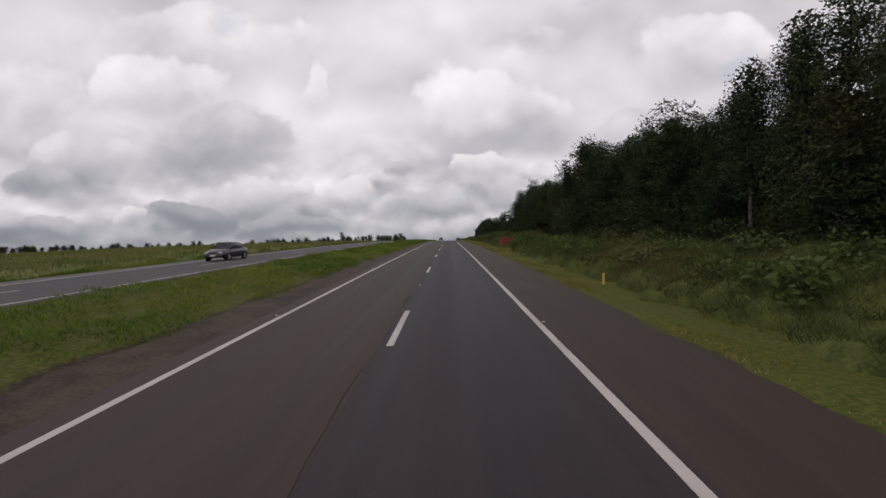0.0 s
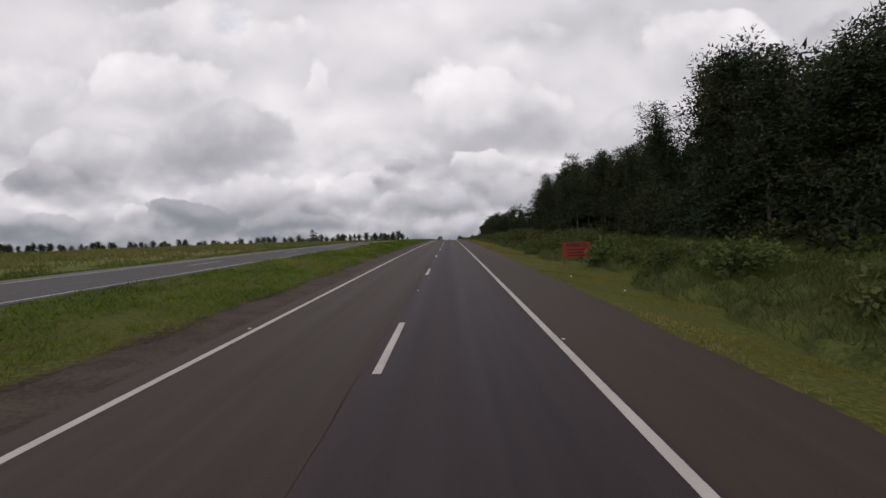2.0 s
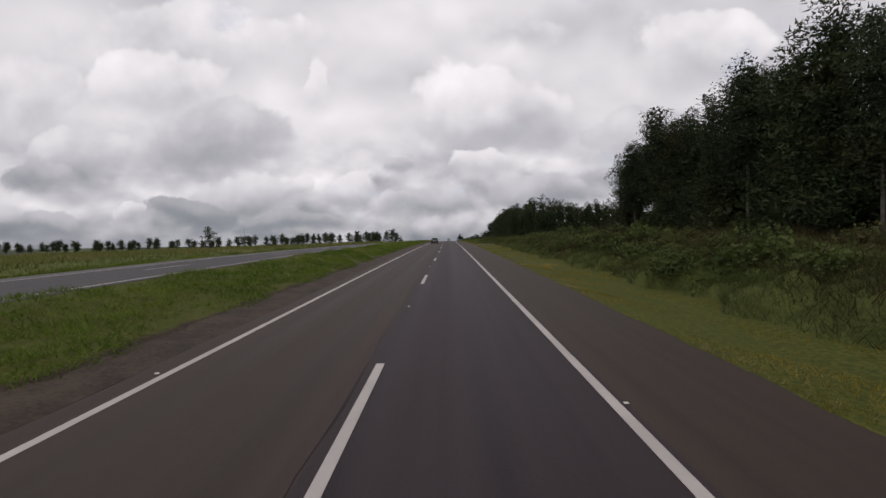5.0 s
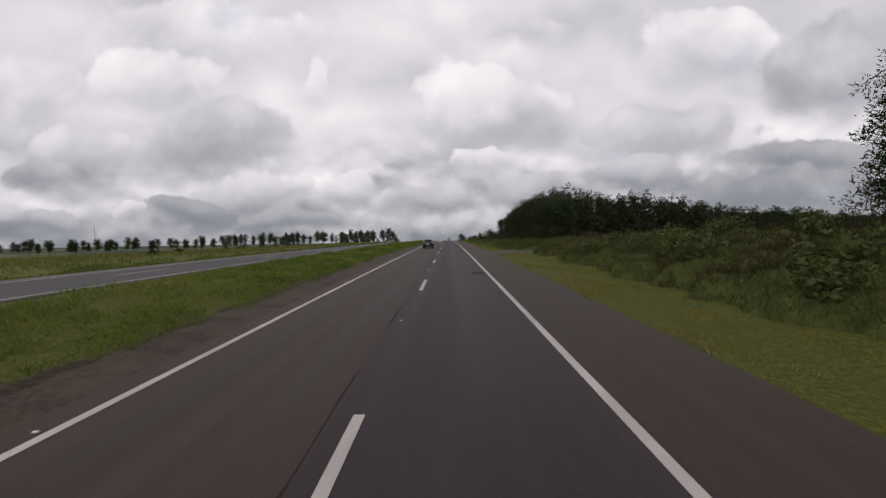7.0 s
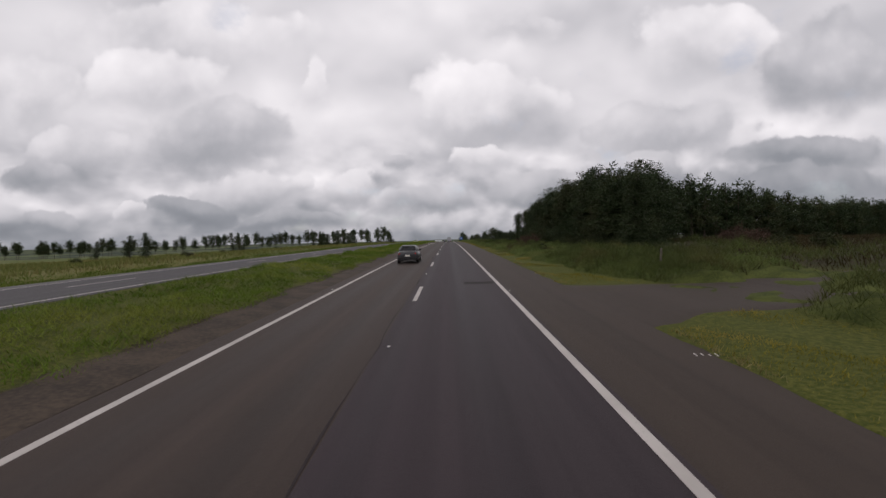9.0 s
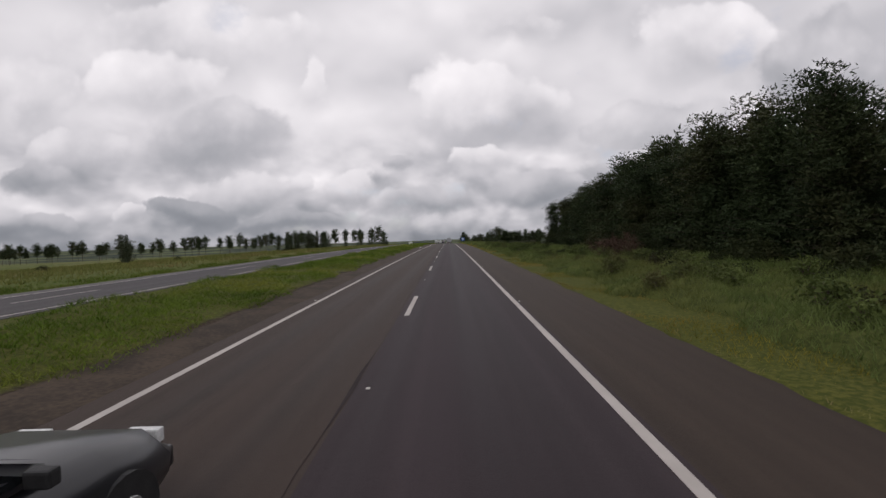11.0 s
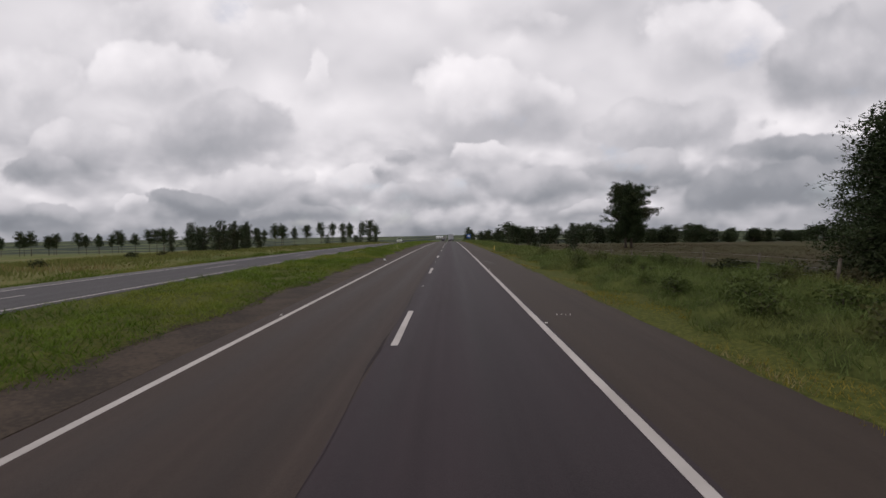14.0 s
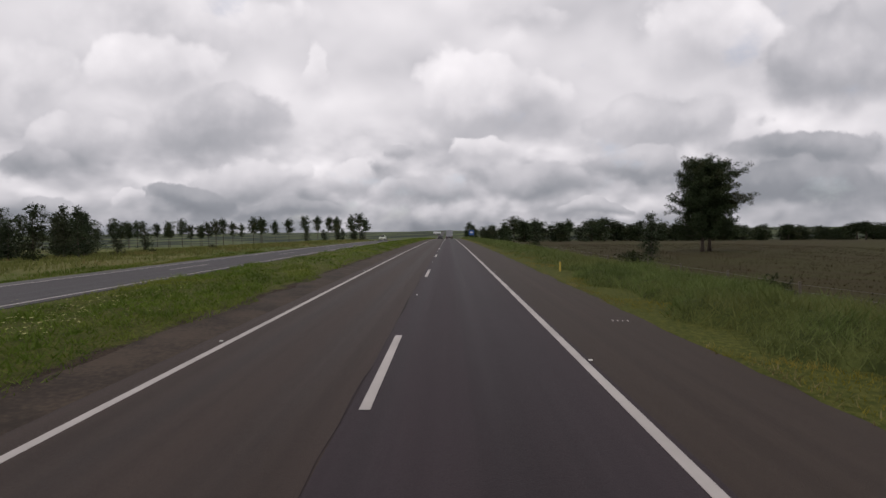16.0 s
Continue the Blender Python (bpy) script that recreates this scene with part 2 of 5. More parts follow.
M_PATCH = asphalt("asphalt_repair_patch", (0.122, 0.104, 0.098), (0.090, 0.076, 0.072))
M_SEAL = mottled("bitumen_seal", (0.027, 0.022, 0.022), (0.042, 0.034, 0.034), 2.0, 60.0, 0.8, 0.0, 0.1)

s = material("road_paint_white", 0.7, 0.0, 0.3)
wear = s.noise(s.pos, 14.0, 6, 0.7)
big = s.noise(s.pos, 0.7, 4, 0.6)
v = s.math("ADD", s.math("MULTIPLY", wear, 0.6), s.math("MULTIPLY", big, 0.4))
s.put(s.bsdf.inputs["Base Color"], s.mix(s.step(v, 0.60, 0.72), s.mix(s.step(big, 0.3, 0.7), (0.40, 0.365, 0.34), (0.50, 0.46, 0.43)), (0.13, 0.115, 0.105)))
bump(s, wear, 0.2, 0.004)
M_PAINT = s.mat

s = material("open_ground", 0.95, 0.0, 0.1)
x, y, z = s.xyz(s.pos)
n1 = s.noise(s.pos, 0.9, 5, 0.6)
n2 = s.noise(s.pos, 9.0, 5, 0.65)
n3 = s.noise(s.pos, 0.035, 4, 0.55)
xw = s.math("MULTIPLY_ADD", n1, 1.2, s.math("SUBTRACT", x, 0.6))
grass = s.mix(s.step(n2, 0.35, 0.7), (0.050, 0.062, 0.014), (0.115, 0.115, 0.028))
soil = s.mix(s.step(n2, 0.35, 0.7), (0.034, 0.025, 0.019), (0.070, 0.052, 0.038))
meadow = s.mix(s.step(n3, 0.4, 0.62), (0.095, 0.120, 0.032), (0.155, 0.145, 0.052))
meadow = s.mix(s.math("MULTIPLY", s.step(n2, 0.4, 0.7), 0.5), meadow, (0.055, 0.065, 0.022))
row = s.math("SINE", s.math("MULTIPLY_ADD", x, 0.35, s.math("MULTIPLY_ADD", y, 0.9, s.math("MULTIPLY", n1, 1.5))))
crop = s.mix(s.step(s.math("MULTIPLY_ADD", n3, 2.2, s.math("MULTIPLY", row, 0.18)), 0.85, 1.35), (0.046, 0.036, 0.014), (0.050, 0.048, 0.016))
crop = s.mix(s.math("MULTIPLY", s.step(n2, 0.35, 0.75), 0.5), crop, (0.036, 0.032, 0.014))
on_right = s.step(xw, 13.0, 18.0)
far_r = s.step(s.math("ADD", y, s.math("MULTIPLY", n1, 12.0)), 282.0, 296.0)
left_field = s.step(s.math("MULTIPLY", xw, -1.0), 20.8, 22.0)
litter_floor = s.mix(s.step(n2, 0.35, 0.7), (0.035, 0.028, 0.018), (0.075, 0.055, 0.033))
rest_r = s.mix(s.step(s.math("MULTIPLY_ADD", n1, 6.0, y), 150.0, 158.0), litter_floor, s.mix(s.step(n1, 0.35, 0.65), (0.050, 0.038, 0.025), (0.042, 0.045, 0.018)))
col = s.mix(left_field, grass, meadow)
col = s.mix(on_right, col, s.mix(far_r, rest_r, crop))
bare = s.math("MULTIPLY", s.step(xw, -6.55, -6.2), s.step(x, 4.0, 3.0))
col = s.mix(bare, col, soil)
faraway = s.step(y, 640.0, 1000.0)
far_col = s.mix(s.step(s.noise(s.pos, 0.006, 4, 0.6), 0.46, 0.56), (0.030, 0.040, 0.030), (0.095, 0.115, 0.050))
col = s.mix(faraway, col, far_col)
s.put(s.bsdf.inputs["Base Color"], col)
bump(s, s.math("ADD", n1, n2), 0.6, 0.08)
M_GROUND = s.mat

M_DIRT = mottled("worn_dirt", (0.026, 0.018, 0.012), (0.066, 0.046, 0.031), 1.2, 12.0, 0.95)
M_GRASS = foliage("median_grass", (0.048, 0.088, 0.012), (0.175, 0.245, 0.036), (0.235, 0.250, 0.052), 0.6, 0.30)
M_MOWN = foliage("mown_grass", (0.105, 0.100, 0.014), (0.310, 0.258, 0.046), (0.390, 0.280, 0.092), 0.7, 0.25)
M_TALL = foliage("tall_grass", (0.030, 0.042, 0.012), (0.150, 0.182, 0.054), (0.145, 0.125, 0.050), 0.6, 0.25)
M_LUSH = foliage("lush_cane_grass", (0.075, 0.110, 0.030), (0.235, 0.290, 0.095), (0.205, 0.205, 0.070), 0.5, 0.28)
M_MEADOW = foliage("dry_meadow_grass", (0.105, 0.128, 0.034), (0.215, 0.222, 0.070), (0.240, 0.185, 0.085), 0.7, 0.25)
M_STRAW = foliage("dry_straw", (0.150, 0.130, 0.050), (0.330, 0.280, 0.140), (0.360, 0.290, 0.150), 0.8, 0.2)
M_PINE = foliage("pine_needles", (0.020, 0.033, 0.016), (0.066, 0.088, 0.038), (0.070, 0.070, 0.032), 0.55, 0.10)
M_EUCA = foliage("eucalypt_leaves", (0.026, 0.040, 0.021), (0.072, 0.090, 0.046), (0.068, 0.070, 0.036), 0.5, 0.14)
M_BUSH = foliage("shrub_leaves", (0.022, 0.031, 0.014), (0.060, 0.070, 0.028), (0.070, 0.060, 0.032), 0.6, 0.18)
M_DEAD = foliage("dry_brown_twigs", (0.055, 0.036, 0.028), (0.110, 0.070, 0.052), (0.105, 0.075, 0.05), 0.8, 0.08)
M_BARK = mottled("pine_bark", (0.055, 0.042, 0.034), (0.115, 0.090, 0.072), 4.0, 25.0, 0.9, relief=0.5)
M_PALE_BARK = mottled("eucalypt_bark", (0.075, 0.064, 0.054), (0.15, 0.13, 0.11), 3.0, 20.0, 0.85, relief=0.3)
M_SOD = mottled("tussock_sod", (0.036, 0.046, 0.014), (0.092, 0.105, 0.030), 1.3, 14.0, 0.95, 0.0, 0.05, 0.6)
M_WEEDS = foliage("brown_weeds", (0.032, 0.027, 0.012), (0.075, 0.062, 0.028), (0.070, 0.045, 0.028), 0.8, 0.15)
M_WEED = foliage("weed_leaves", (0.044, 0.066, 0.020), (0.150, 0.185, 0.058), (0.125, 0.112, 0.050), 0.6, 0.2)
M_FLOWER = mottled("pale_wild_flowers", (0.42, 0.40, 0.14), (0.56, 0.54, 0.26), 5, 60, 0.8, relief=0.0)
M_SHOULDER_PALE = asphalt("dusty_shoulder", (0.085, 0.068, 0.056), (0.060, 0.047, 0.039))

# ---------------------------------------------------------------- helpers for meshes


def mesh_of(name, verts, faces, mat, smooth=False):
    me = bpy.data.meshes.new(name)
    me.from_pydata([tuple(v) for v in verts], [], [tuple(f) for f in faces])
    me.materials.append(mat)
    if smooth:
        me.polygons.foreach_set("use_smooth", [True] * len(me.polygons))
    me.update()
    return me


def tris_of(name, pts, mat, per=3):
    """A mesh from an array of separate triangles (or quads, per=4): pts has shape (n, per, 3)."""
    n = len(pts)
    me = bpy.data.meshes.new(name)
    me.vertices.add(n * per)
    me.vertices.foreach_set("co", pts.astype(np.float32).ravel())
    me.loops.add(n * per)
    me.loops.foreach_set("vertex_index", np.arange(n * per, dtype=np.int32))
    me.polygons.add(n)
    me.polygons.foreach_set("loop_start", np.arange(0, n * per, per, dtype=np.int32))
    me.materials.append(mat)
    me.update(calc_edges=True)
    me.validate()
    return me


def part(name, bm, mat, parent, label="", smooth=False):
    """Links a bmesh, or a finished mesh, as one object under a thing or a part."""
    if isinstance(bm, bmesh.types.BMesh):
        me = bpy.data.meshes.new(name)
        bm.to_mesh(me)
        bm.free()
        me.materials.append(mat)
        if smooth:
            me.polygons.foreach_set("use_smooth", [True] * len(me.polygons))
    else:
        me = bm
    ob = new(name, me)
    ob.parent = parent
    if label:
        tagged(ob, label=label)
    return ob


def thing(name, x, y, z, label, category, group="", turn=0.0):
    ob = new(name)
    ob.matrix_basis = pose(x, y, z, 0, 0, turn)
    return tagged(ob, label=label, category=category, group=group)


def box(cx, cy, cz, sx, sy, sz, bevel=0.0, segs=2):
    bm = bmesh.new()
    bmesh.ops.create_cube(bm, size=1.0, matrix=Matrix.Translation((cx, cy, cz)) @ Matrix.Diagonal((sx, sy, sz, 1)))
    if bevel:
        bmesh.ops.bevel(bm, geom=bm.edges[:], offset=bevel, segments=segs, affect="EDGES", profile=0.6)
    return bm


def tube(points, radii, sides=8, cap=True):
    """A tapered tube along points: verts and faces."""
    verts, faces = [], []
    pts = [Vector(p) for p in points]
    for i, (p, r) in enumerate(zip(pts, radii)):
        d = (pts[min(i + 1, len(pts) - 1)] - pts[max(i - 1, 0)]).normalized()
        a = d.orthogonal().normalized()
        b = d.cross(a)
        for k in range(sides):
            t = 2 * math.pi * k / sides
            verts.append(p + (a * math.cos(t) + b * math.sin(t)) * r)
    for i in range(len(pts) - 1):
        for k in range(sides):
            j = (k + 1) % sides
            faces.append((i * sides + k, i * sides + j, (i + 1) * sides + j, (i + 1) * sides + k))
    if cap:
        faces.append(tuple(range(sides))[::-1])
        faces.append(tuple((len(pts) - 1) * sides + k for k in range(sides)))
    return verts, faces


def merge(*vf):
    verts, faces = [], []
    for v, f in vf:
        o = len(verts)
        verts += list(v)
        faces += [tuple(i + o for i in q) for q in f]
    return verts, faces


def sstep(a, b, v):
    t = np.clip((v - a) / (b - a), 0, 1)
    return t * t * (3 - 2 * t)


# ---------------------------------------------------------------- the lie of the land
X_LEFT_LINE, X_RIGHT_LINE, X_DASH = -4.48, 2.52, -0.93
X_SEAM = -1.15
X_ROAD_L, X_ROAD_R, X_SHOULDER = -5.05, 2.68, 5.14
FAR_L, FAR_R = -20.8, -11.4          # the other carriageway


def gz(x, y):
    """Height of the ground."""
    x, y = np.asarray(x, float), np.asarray(y, float)
    base = zr(y)
    # right of the shoulder
    hr = np.interp(y, [-50, 55, 90, 120, 145, 158, 182, 205, 262, 292, 420, 900], [0.6, 0.6, 0.95, 1.5, 1.45, 0.5, 0.4, 0.4, 0.0, -1.7, -2.2, -3.0])
    right = sstep(8.0, 18.0, x) * hr - np.clip(x - 60, 0, 400) * 0.004
    right = right + np.interp(y, [-50, 130, 155, 400], [-0.18, -0.15, 0.10, 0.10]) * sstep(5.3, 7.2, x)
    # left: bare edge, median, the other carriageway, its verge, the meadow
    inner = np.interp(y, [8, 60, 120, 154, 214, 400], [0.56, 0.62, 0.72, 0.62, 0.40, 0.37])
    outer = np.interp(y, [8, 60, 120, 154, 214, 400], [0.31, 0.40, 0.48, 0.33, 0.03, 0.0])
    prof = np.interp(-x, [5.35, 6.2, 8.0, 11.2], [0.0, 0.12, 0.30, 0.0]) + np.interp(-x, [8.0, 11.2], [0.0, 1.0]) * inner
    prof = np.where(x < -11.4, inner + (outer - inner) * np.clip((-x - 11.4) / 9.4, 0, 1), prof)
    prof = prof + np.interp(-x, [20.8, 23.0, 27.0, 60.0], [0.0, -0.18, 0.08, 0.16])
    fall = np.interp(y, [0, 100, 260, 400], [0.011, 0.016, 0.022, 0.022])
    left = prof - np.clip(-x - 45, 0, 330) * fall - sstep(24, 60, -x) * np.interp(y, [90, 240], [0.0, 0.9])
    side = np.where(x > 0, right, left)
    hill = 9 * np.exp(-((x - 1500) / 800) ** 2 - ((y - 2100) / 700) ** 2)
    hill = hill + 6 * np.exp(-((x + 1900) / 900) ** 2 - ((y - 2600) / 700) ** 2)
    return base + side + hill


def lumps(x, y):
    """Small unevenness of open ground."""
    return 0.10 * np.sin(x * 0.9 + 1.3 * np.sin(y * 0.31)) * np.sin(y * 0.53 + 0.7) + 0.06 * np.sin(x * 2.1 + y * 0.9)


gx = np.unique(np.concatenate([
    -np.geomspace(60, 3600, 26), np.arange(-60, -27, 3.0), [-27, -25, -23, -21.8, -20.85, -20.7, -16, -11.5, -11.35, -10, -8.6, -7.4, -6.6, -6.2, -5.6, -5.05, -4.9],
    [-2, 1, 5.0, 5.14, 6.0, 7, 8], np.arange(9, 20, 1.0), np.arange(20, 60, 4.0), np.geomspace(60, 3600, 30)]))
gy_ = np.unique(np.concatenate([[-300, -150], np.arange(-80, 330, 3.0), np.arange(330, 600, 9.0), np.geomspace(600, 4800, 40)]))
GX, GY = np.meshgrid(gx, gy_)
GZ = gz(GX, GY)
rough_amp = sstep(5.6, 9.0, GX) + sstep(6.6, 9.0, -GX) * (GX > -11.2) + sstep(21.5, 26.0, -GX)
GZ = GZ + lumps(GX, GY) * np.clip(rough_amp, 0, 1) * np.where(np.abs(GX) > 60, 0.0, 1.0)
GZ = GZ - lumps(GX, GY) * np.clip(rough_amp, 0, 1) * ((GY > 158) & (GY < 186) & (GX > 5) & (GX < 44))
under = ((GX > X_ROAD_L + 0.05) & (GX < X_SHOULDER - 0.05)) | ((GX > FAR_L + 0.05) & (GX < FAR_R - 0.02))
GZ = np.where(under, GZ - 0.12, GZ)
nx, ny = len(gx), len(gy_)
verts = np.stack([GX.ravel(), GY.ravel(), GZ.ravel()], 1)
faces = [(j * nx + i, j * nx + i + 1, (j + 1) * nx + i + 1, (j + 1) * nx + i) for j in range(ny - 1) for i in range(nx - 1)]
tagged(new("ground", mesh_of("ground", verts, faces, M_GROUND, True)), "rolling open ground of grass, bare soil and fields", "ground", kind="structure")


def strip(name, x0, x1, y0, y1, lift, mat, wob0=0.0, wob1=0.0, step=3.0, thick=0.10, fine=None):
    """A slab of paving that follows the ground, with its side faces; wob: raggedness of its edges."""
    ys = np.arange(y0, y1 + 0.01, step)
    if y1 > 400:
        ys = np.concatenate([np.arange(y0, 400, step), np.arange(400, y1 + 1, 20.0)])
    e0 = x0 + wob0 * np.array([noise.noise((0.45 * y, x0, 0)) + 0.5 * noise.noise((1.9 * y, x0, 4)) for y in ys])
    e1 = x1 + wob1 * np.array([0.8 * noise.noise((0.45 * y, x1, 7)) + 0.8 * noise.noise((2.3 * y, x1, 9)) for y in ys])
    v, f = [], []
    for y, a, b in zip(ys, e0, e1):
        za, zb = float(gz(a, y)) + lift, float(gz(b, y)) + lift
        v += [(a, y, za - thick), (a, y, za), (b, y, zb), (b, y, zb - thick)]
    for i in range(len(ys) - 1):
        o, q = 4 * i, 4 * i + 4
        f += [(o + k, o + k + 1, q + k + 1, q + k) for k in range(3)]
    return mesh_of(name, v, f, mat)


END = 2300
road = tagged(new("road", strip("road", X_ROAD_L, X_SEAM, -40, END, 0.010, M_LANE_L, 0.10)), "two-lane asphalt carriageway with a paler passing lane", "road", kind="structure")
part("driving_lane", strip("driving_lane", X_SEAM, X_ROAD_R, -40, END, 0.012, M_LANE_R), M_LANE_R, road, "darker resurfaced driving lane")
tagged(new("hard_shoulder", strip("hard_shoulder", X_ROAD_R, X_SHOULDER, -40, END, 0.006, M_SHOULDER, 0.0, 0.16, step=0.6)), "brownish asphalt hard shoulder with a ragged edge", "shoulder", kind="structure")
tagged(new("road_opposite", strip("road_opposite", FAR_L, FAR_R, -60, END, 0.010, M_FAR_ROAD, 0.06, 0.06)), "opposite carriageway of grey asphalt beyond the median", "road", kind="structure")
tagged(new("bare_edge_ground", strip("bare_edge_ground", -6.2, X_ROAD_L, -40, 420, 0.004, M_DIRT, 0.30, 0.0, step=0.5, thick=0.03)), "bare brown dirt strip beside the carriageway", "dirt strip", kind="structure")


def line(name, x, w, y0, y1, lift=0.016, step=3.0):
    return strip(name, x - w / 2, x + w / 2, y0, y1, lift, M_PAINT, 0.0, 0.0, step, 0.004)


part("edge_line", line("edge_line", X_LEFT_LINE, 0.15, -40, END), M_PAINT, road, "solid white edge line")
part("edge_line", line("edge_line", X_RIGHT_LINE, 0.155, -40, END, 0.019), M_PAINT, road, "solid white edge line")
opp = bpy.data.objects["road_opposite"]
part("outer_shoulder", strip("outer_shoulder", -20.78, -19.05, -60, END, 0.014, M_FAR_SHOULDER, 0.05, 0.0), M_FAR_SHOULDER, opp, "paler grey outer shoulder")
part("edge_line", line("edge_line", -12.0, 0.14, -60, END), M_PAINT, opp, "solid pale edge line")
part("edge_line", line("edge_line", -18.9, 0.15, -60, END), M_PAINT, opp, "solid white edge line")
for k in range(-1, 45):
    y0 = 8.8 + 16 * k
    xd = X_DASH + 0.13 * math.exp(-((y0 - 138) / 32) ** 2)
    part("lane_dash", strip("lane_dash", xd - 0.075, xd + 0.075, y0, y0 + 4.0, 0.020, M_PAINT, 0.0, 0.0, 1.0, 0.004), M_PAINT, road)
    part("lane_dash", strip("lane_dash", -15.67, -15.55, y0 + 3, y0 + 7.0, 0.016, M_PAINT, 0.0, 0.0, 1.0, 0.004), M_PAINT, opp)


def track_edges(x):
    """Where the entrance track begins and ends along the road, at the distance x from it."""
    return (np.interp(x, [5, 6.5, 9, 16, 20], [163.6, 164.9, 165.5, 166.0, 167.0]) + 0.18 * np.sin(x * 1.9),
            np.interp(x, [5, 6.5, 9, 16, 20], [173.0, 171.8, 171.0, 171.2, 170.0]) + 0.22 * np.sin(x * 1.5 + 1))

# ---------------------------------------------------------------- trees


def unit(v):
    return v / np.maximum(np.linalg.norm(v, axis=-1, keepdims=True), 1e-6)


def sprays(rng, centres, each, radius, length, width, lift=0.35, outward=0.7):
    """Small pointed leaf sprays round the given centres: an array of triangles."""
    c = np.repeat(centres, each, axis=0)
    n = len(c)
    off = unit(rng.normal(size=(n, 3))) * (rng.random((n, 1)) ** 0.5)
    d = unit(rng.normal(size=(n, 3)) * 0.8 + off * outward + np.array([0, 0, lift]))
    side = unit(np.cross(d, rng.normal(size=(n, 3))))
    p = c + off * radius * np.array([1, 1, 0.75])
    ln = length * rng.uniform(0.55, 1.25, (n, 1))
    w = width * rng.uniform(0.6, 1.3, (n, 1))
    return np.stack([p - side * w, p + side * w, p + d * ln], 1)


def leaves(rng, centres, each, radius, length, width, droop=-0.35):
    """Broad leaves as small kites, hanging."""
    c = np.repeat(centres, each, axis=0)
    n = len(c)
    off = unit(rng.normal(size=(n, 3))) * (rng.random((n, 1)) ** 0.4)
    d = unit(rng.normal(size=(n, 3)) + np.array([0, 0, droop]))
    side = unit(np.cross(d, rng.normal(size=(n, 3))))
    p = c + off * radius
    ln = length * rng.uniform(0.6, 1.3, (n, 1))
    w = width * rng.uniform(0.6, 1.3, (n, 1))
    return np.stack([p, p + d * ln * 0.45 - side * w, p + d * ln, p + d * ln * 0.45 + side * w], 1)


def tree(name, seed, height, spread, bare, shape, label, leaf, bark, count=60, each=13, size=0.5, radius=0.45, trunk_r=0.15, twin=False):
    """One tree: tapered trunk with limbs, and a crown of many small sprays. shape(f) is the limb length at the fraction f of the crown."""
    rng = np.random.default_rng(seed)
    base = thing(name, 0, 0, 0, label, "tree")
    stems = [(0.0, 0.0)] if not twin else [(-1.0, 0.0), (1.2, 0.4)]
    vf, cents = [], []
    for sx, sy in stems:
        lean = rng.normal(0, 0.02 * height, 2) + np.array([sx, sy]) * 0.8
        def at(f):
            return Vector((sx + lean[0] * f * f, sy + lean[1] * f * f, height * f))
        fs = np.linspace(0, 0.97, 9)
        vf.append(tube([at(f) - Vector((0, 0, 0.3 if f == 0 else 0)) for f in fs], [trunk_r * (1 - 0.86 * f) * (1.35 if f == 0 else 1) for f in fs], 7))
        for i in range(count // len(stems)):
            f = bare + (1 - bare) * ((i + rng.random()) / (count // len(stems))) ** 0.85
            g = (f - bare) / (1 - bare)
            ln = spread * shape(g) * rng.uniform(0.66, 1.08)
            a = i * 2.4 + rng.normal(0, 0.3)
            rise = -0.05 + (0.75 if leaf is not M_PINE or height < 13 else 0.85) * g * g + rng.normal(0, 0.15)
            s0 = at(f)
            out = Vector((math.cos(a), math.sin(a), rise)).normalized()
            tip = s0 + out * ln + Vector((0, 0, 0.10 * ln))
            mid = s0 + out * ln * 0.55
            if ln > 0.4:
                r0 = max(0.018, trunk_r * 0.30 * (1 - 0.6 * g))
                vf.append(tube([s0, mid, tip], [r0, r0 * 0.6, 0.01], 4, False))
            k = max(1, int(ln / 0.42))
            for t in np.linspace(0.35 if leaf is not M_EUCA else 0.55, 1.0, k) if k > 1 else [1.0]:
                p = s0.lerp(mid, t / 0.55) if t < 0.55 else mid.lerp(tip, (t - 0.55) / 0.45)
                cents.append(np.array(p) + rng.normal(0, 0.26 * (0.4 + t), 3))
    cents = np.array(cents)
    axis = np.stack([np.interp(cents[:, 2], [0, height], [np.mean([q[0] for q in stems])] * 2), np.zeros(len(cents)), cents[:, 2]], 1)
    core = axis + (cents - axis) * rng.uniform(0.15, 0.70, (len(cents), 1))
    v, f_ = merge(*vf)
    part("trunk", mesh_of("trunk", v, f_, bark, True), bark, base)
    if leaf in (M_EUCA, M_BUSH):
        pts = np.concatenate([leaves(rng, cents, int(each * 1.8), radius, size * 0.85, size * 0.22), leaves(rng, core, max(3, each // 2), radius, size * 1.5, size * 0.5)])
        part("crown", tris_of("crown", pts, leaf, 4), leaf, base)
    else:
        pts = np.concatenate([sprays(rng, cents, int(each * 2.6), radius * 1.25, size * 0.80, size * 0.15, 0.5, 1.1), sprays(rng, core[core[:, 2] < height * 0.93], max(3, int(each * 0.8)), radius, size, size * 0.22)])
        part("crown", tris_of("crown", pts, leaf, 3), leaf, base)
    return base


def cone(f):
    return (1 - f) ** 0.65 * (0.75 + 0.25 * math.sin(9 * f)) + 0.10


def oval(f):
    return math.sin(math.pi * min(1.0, 0.12 + 0.9 * f)) ** 0.75 * 0.9 + 0.1


def dome(f):
    return max(0.12, 1 - ((f - 0.34) / 0.70) ** 2) ** 0.55


def lobed(f):
    return max(0.10, 1 - ((f - 0.42) / 0.66) ** 2) ** 0.48 * (0.87 + 0.13 * math.sin(17 * f + 1))


def umbrella(f):
    return 0.45 + 0.55 * math.sin(math.pi * (0.12 + 0.72 * f)) if f < 0.9 else 0.5


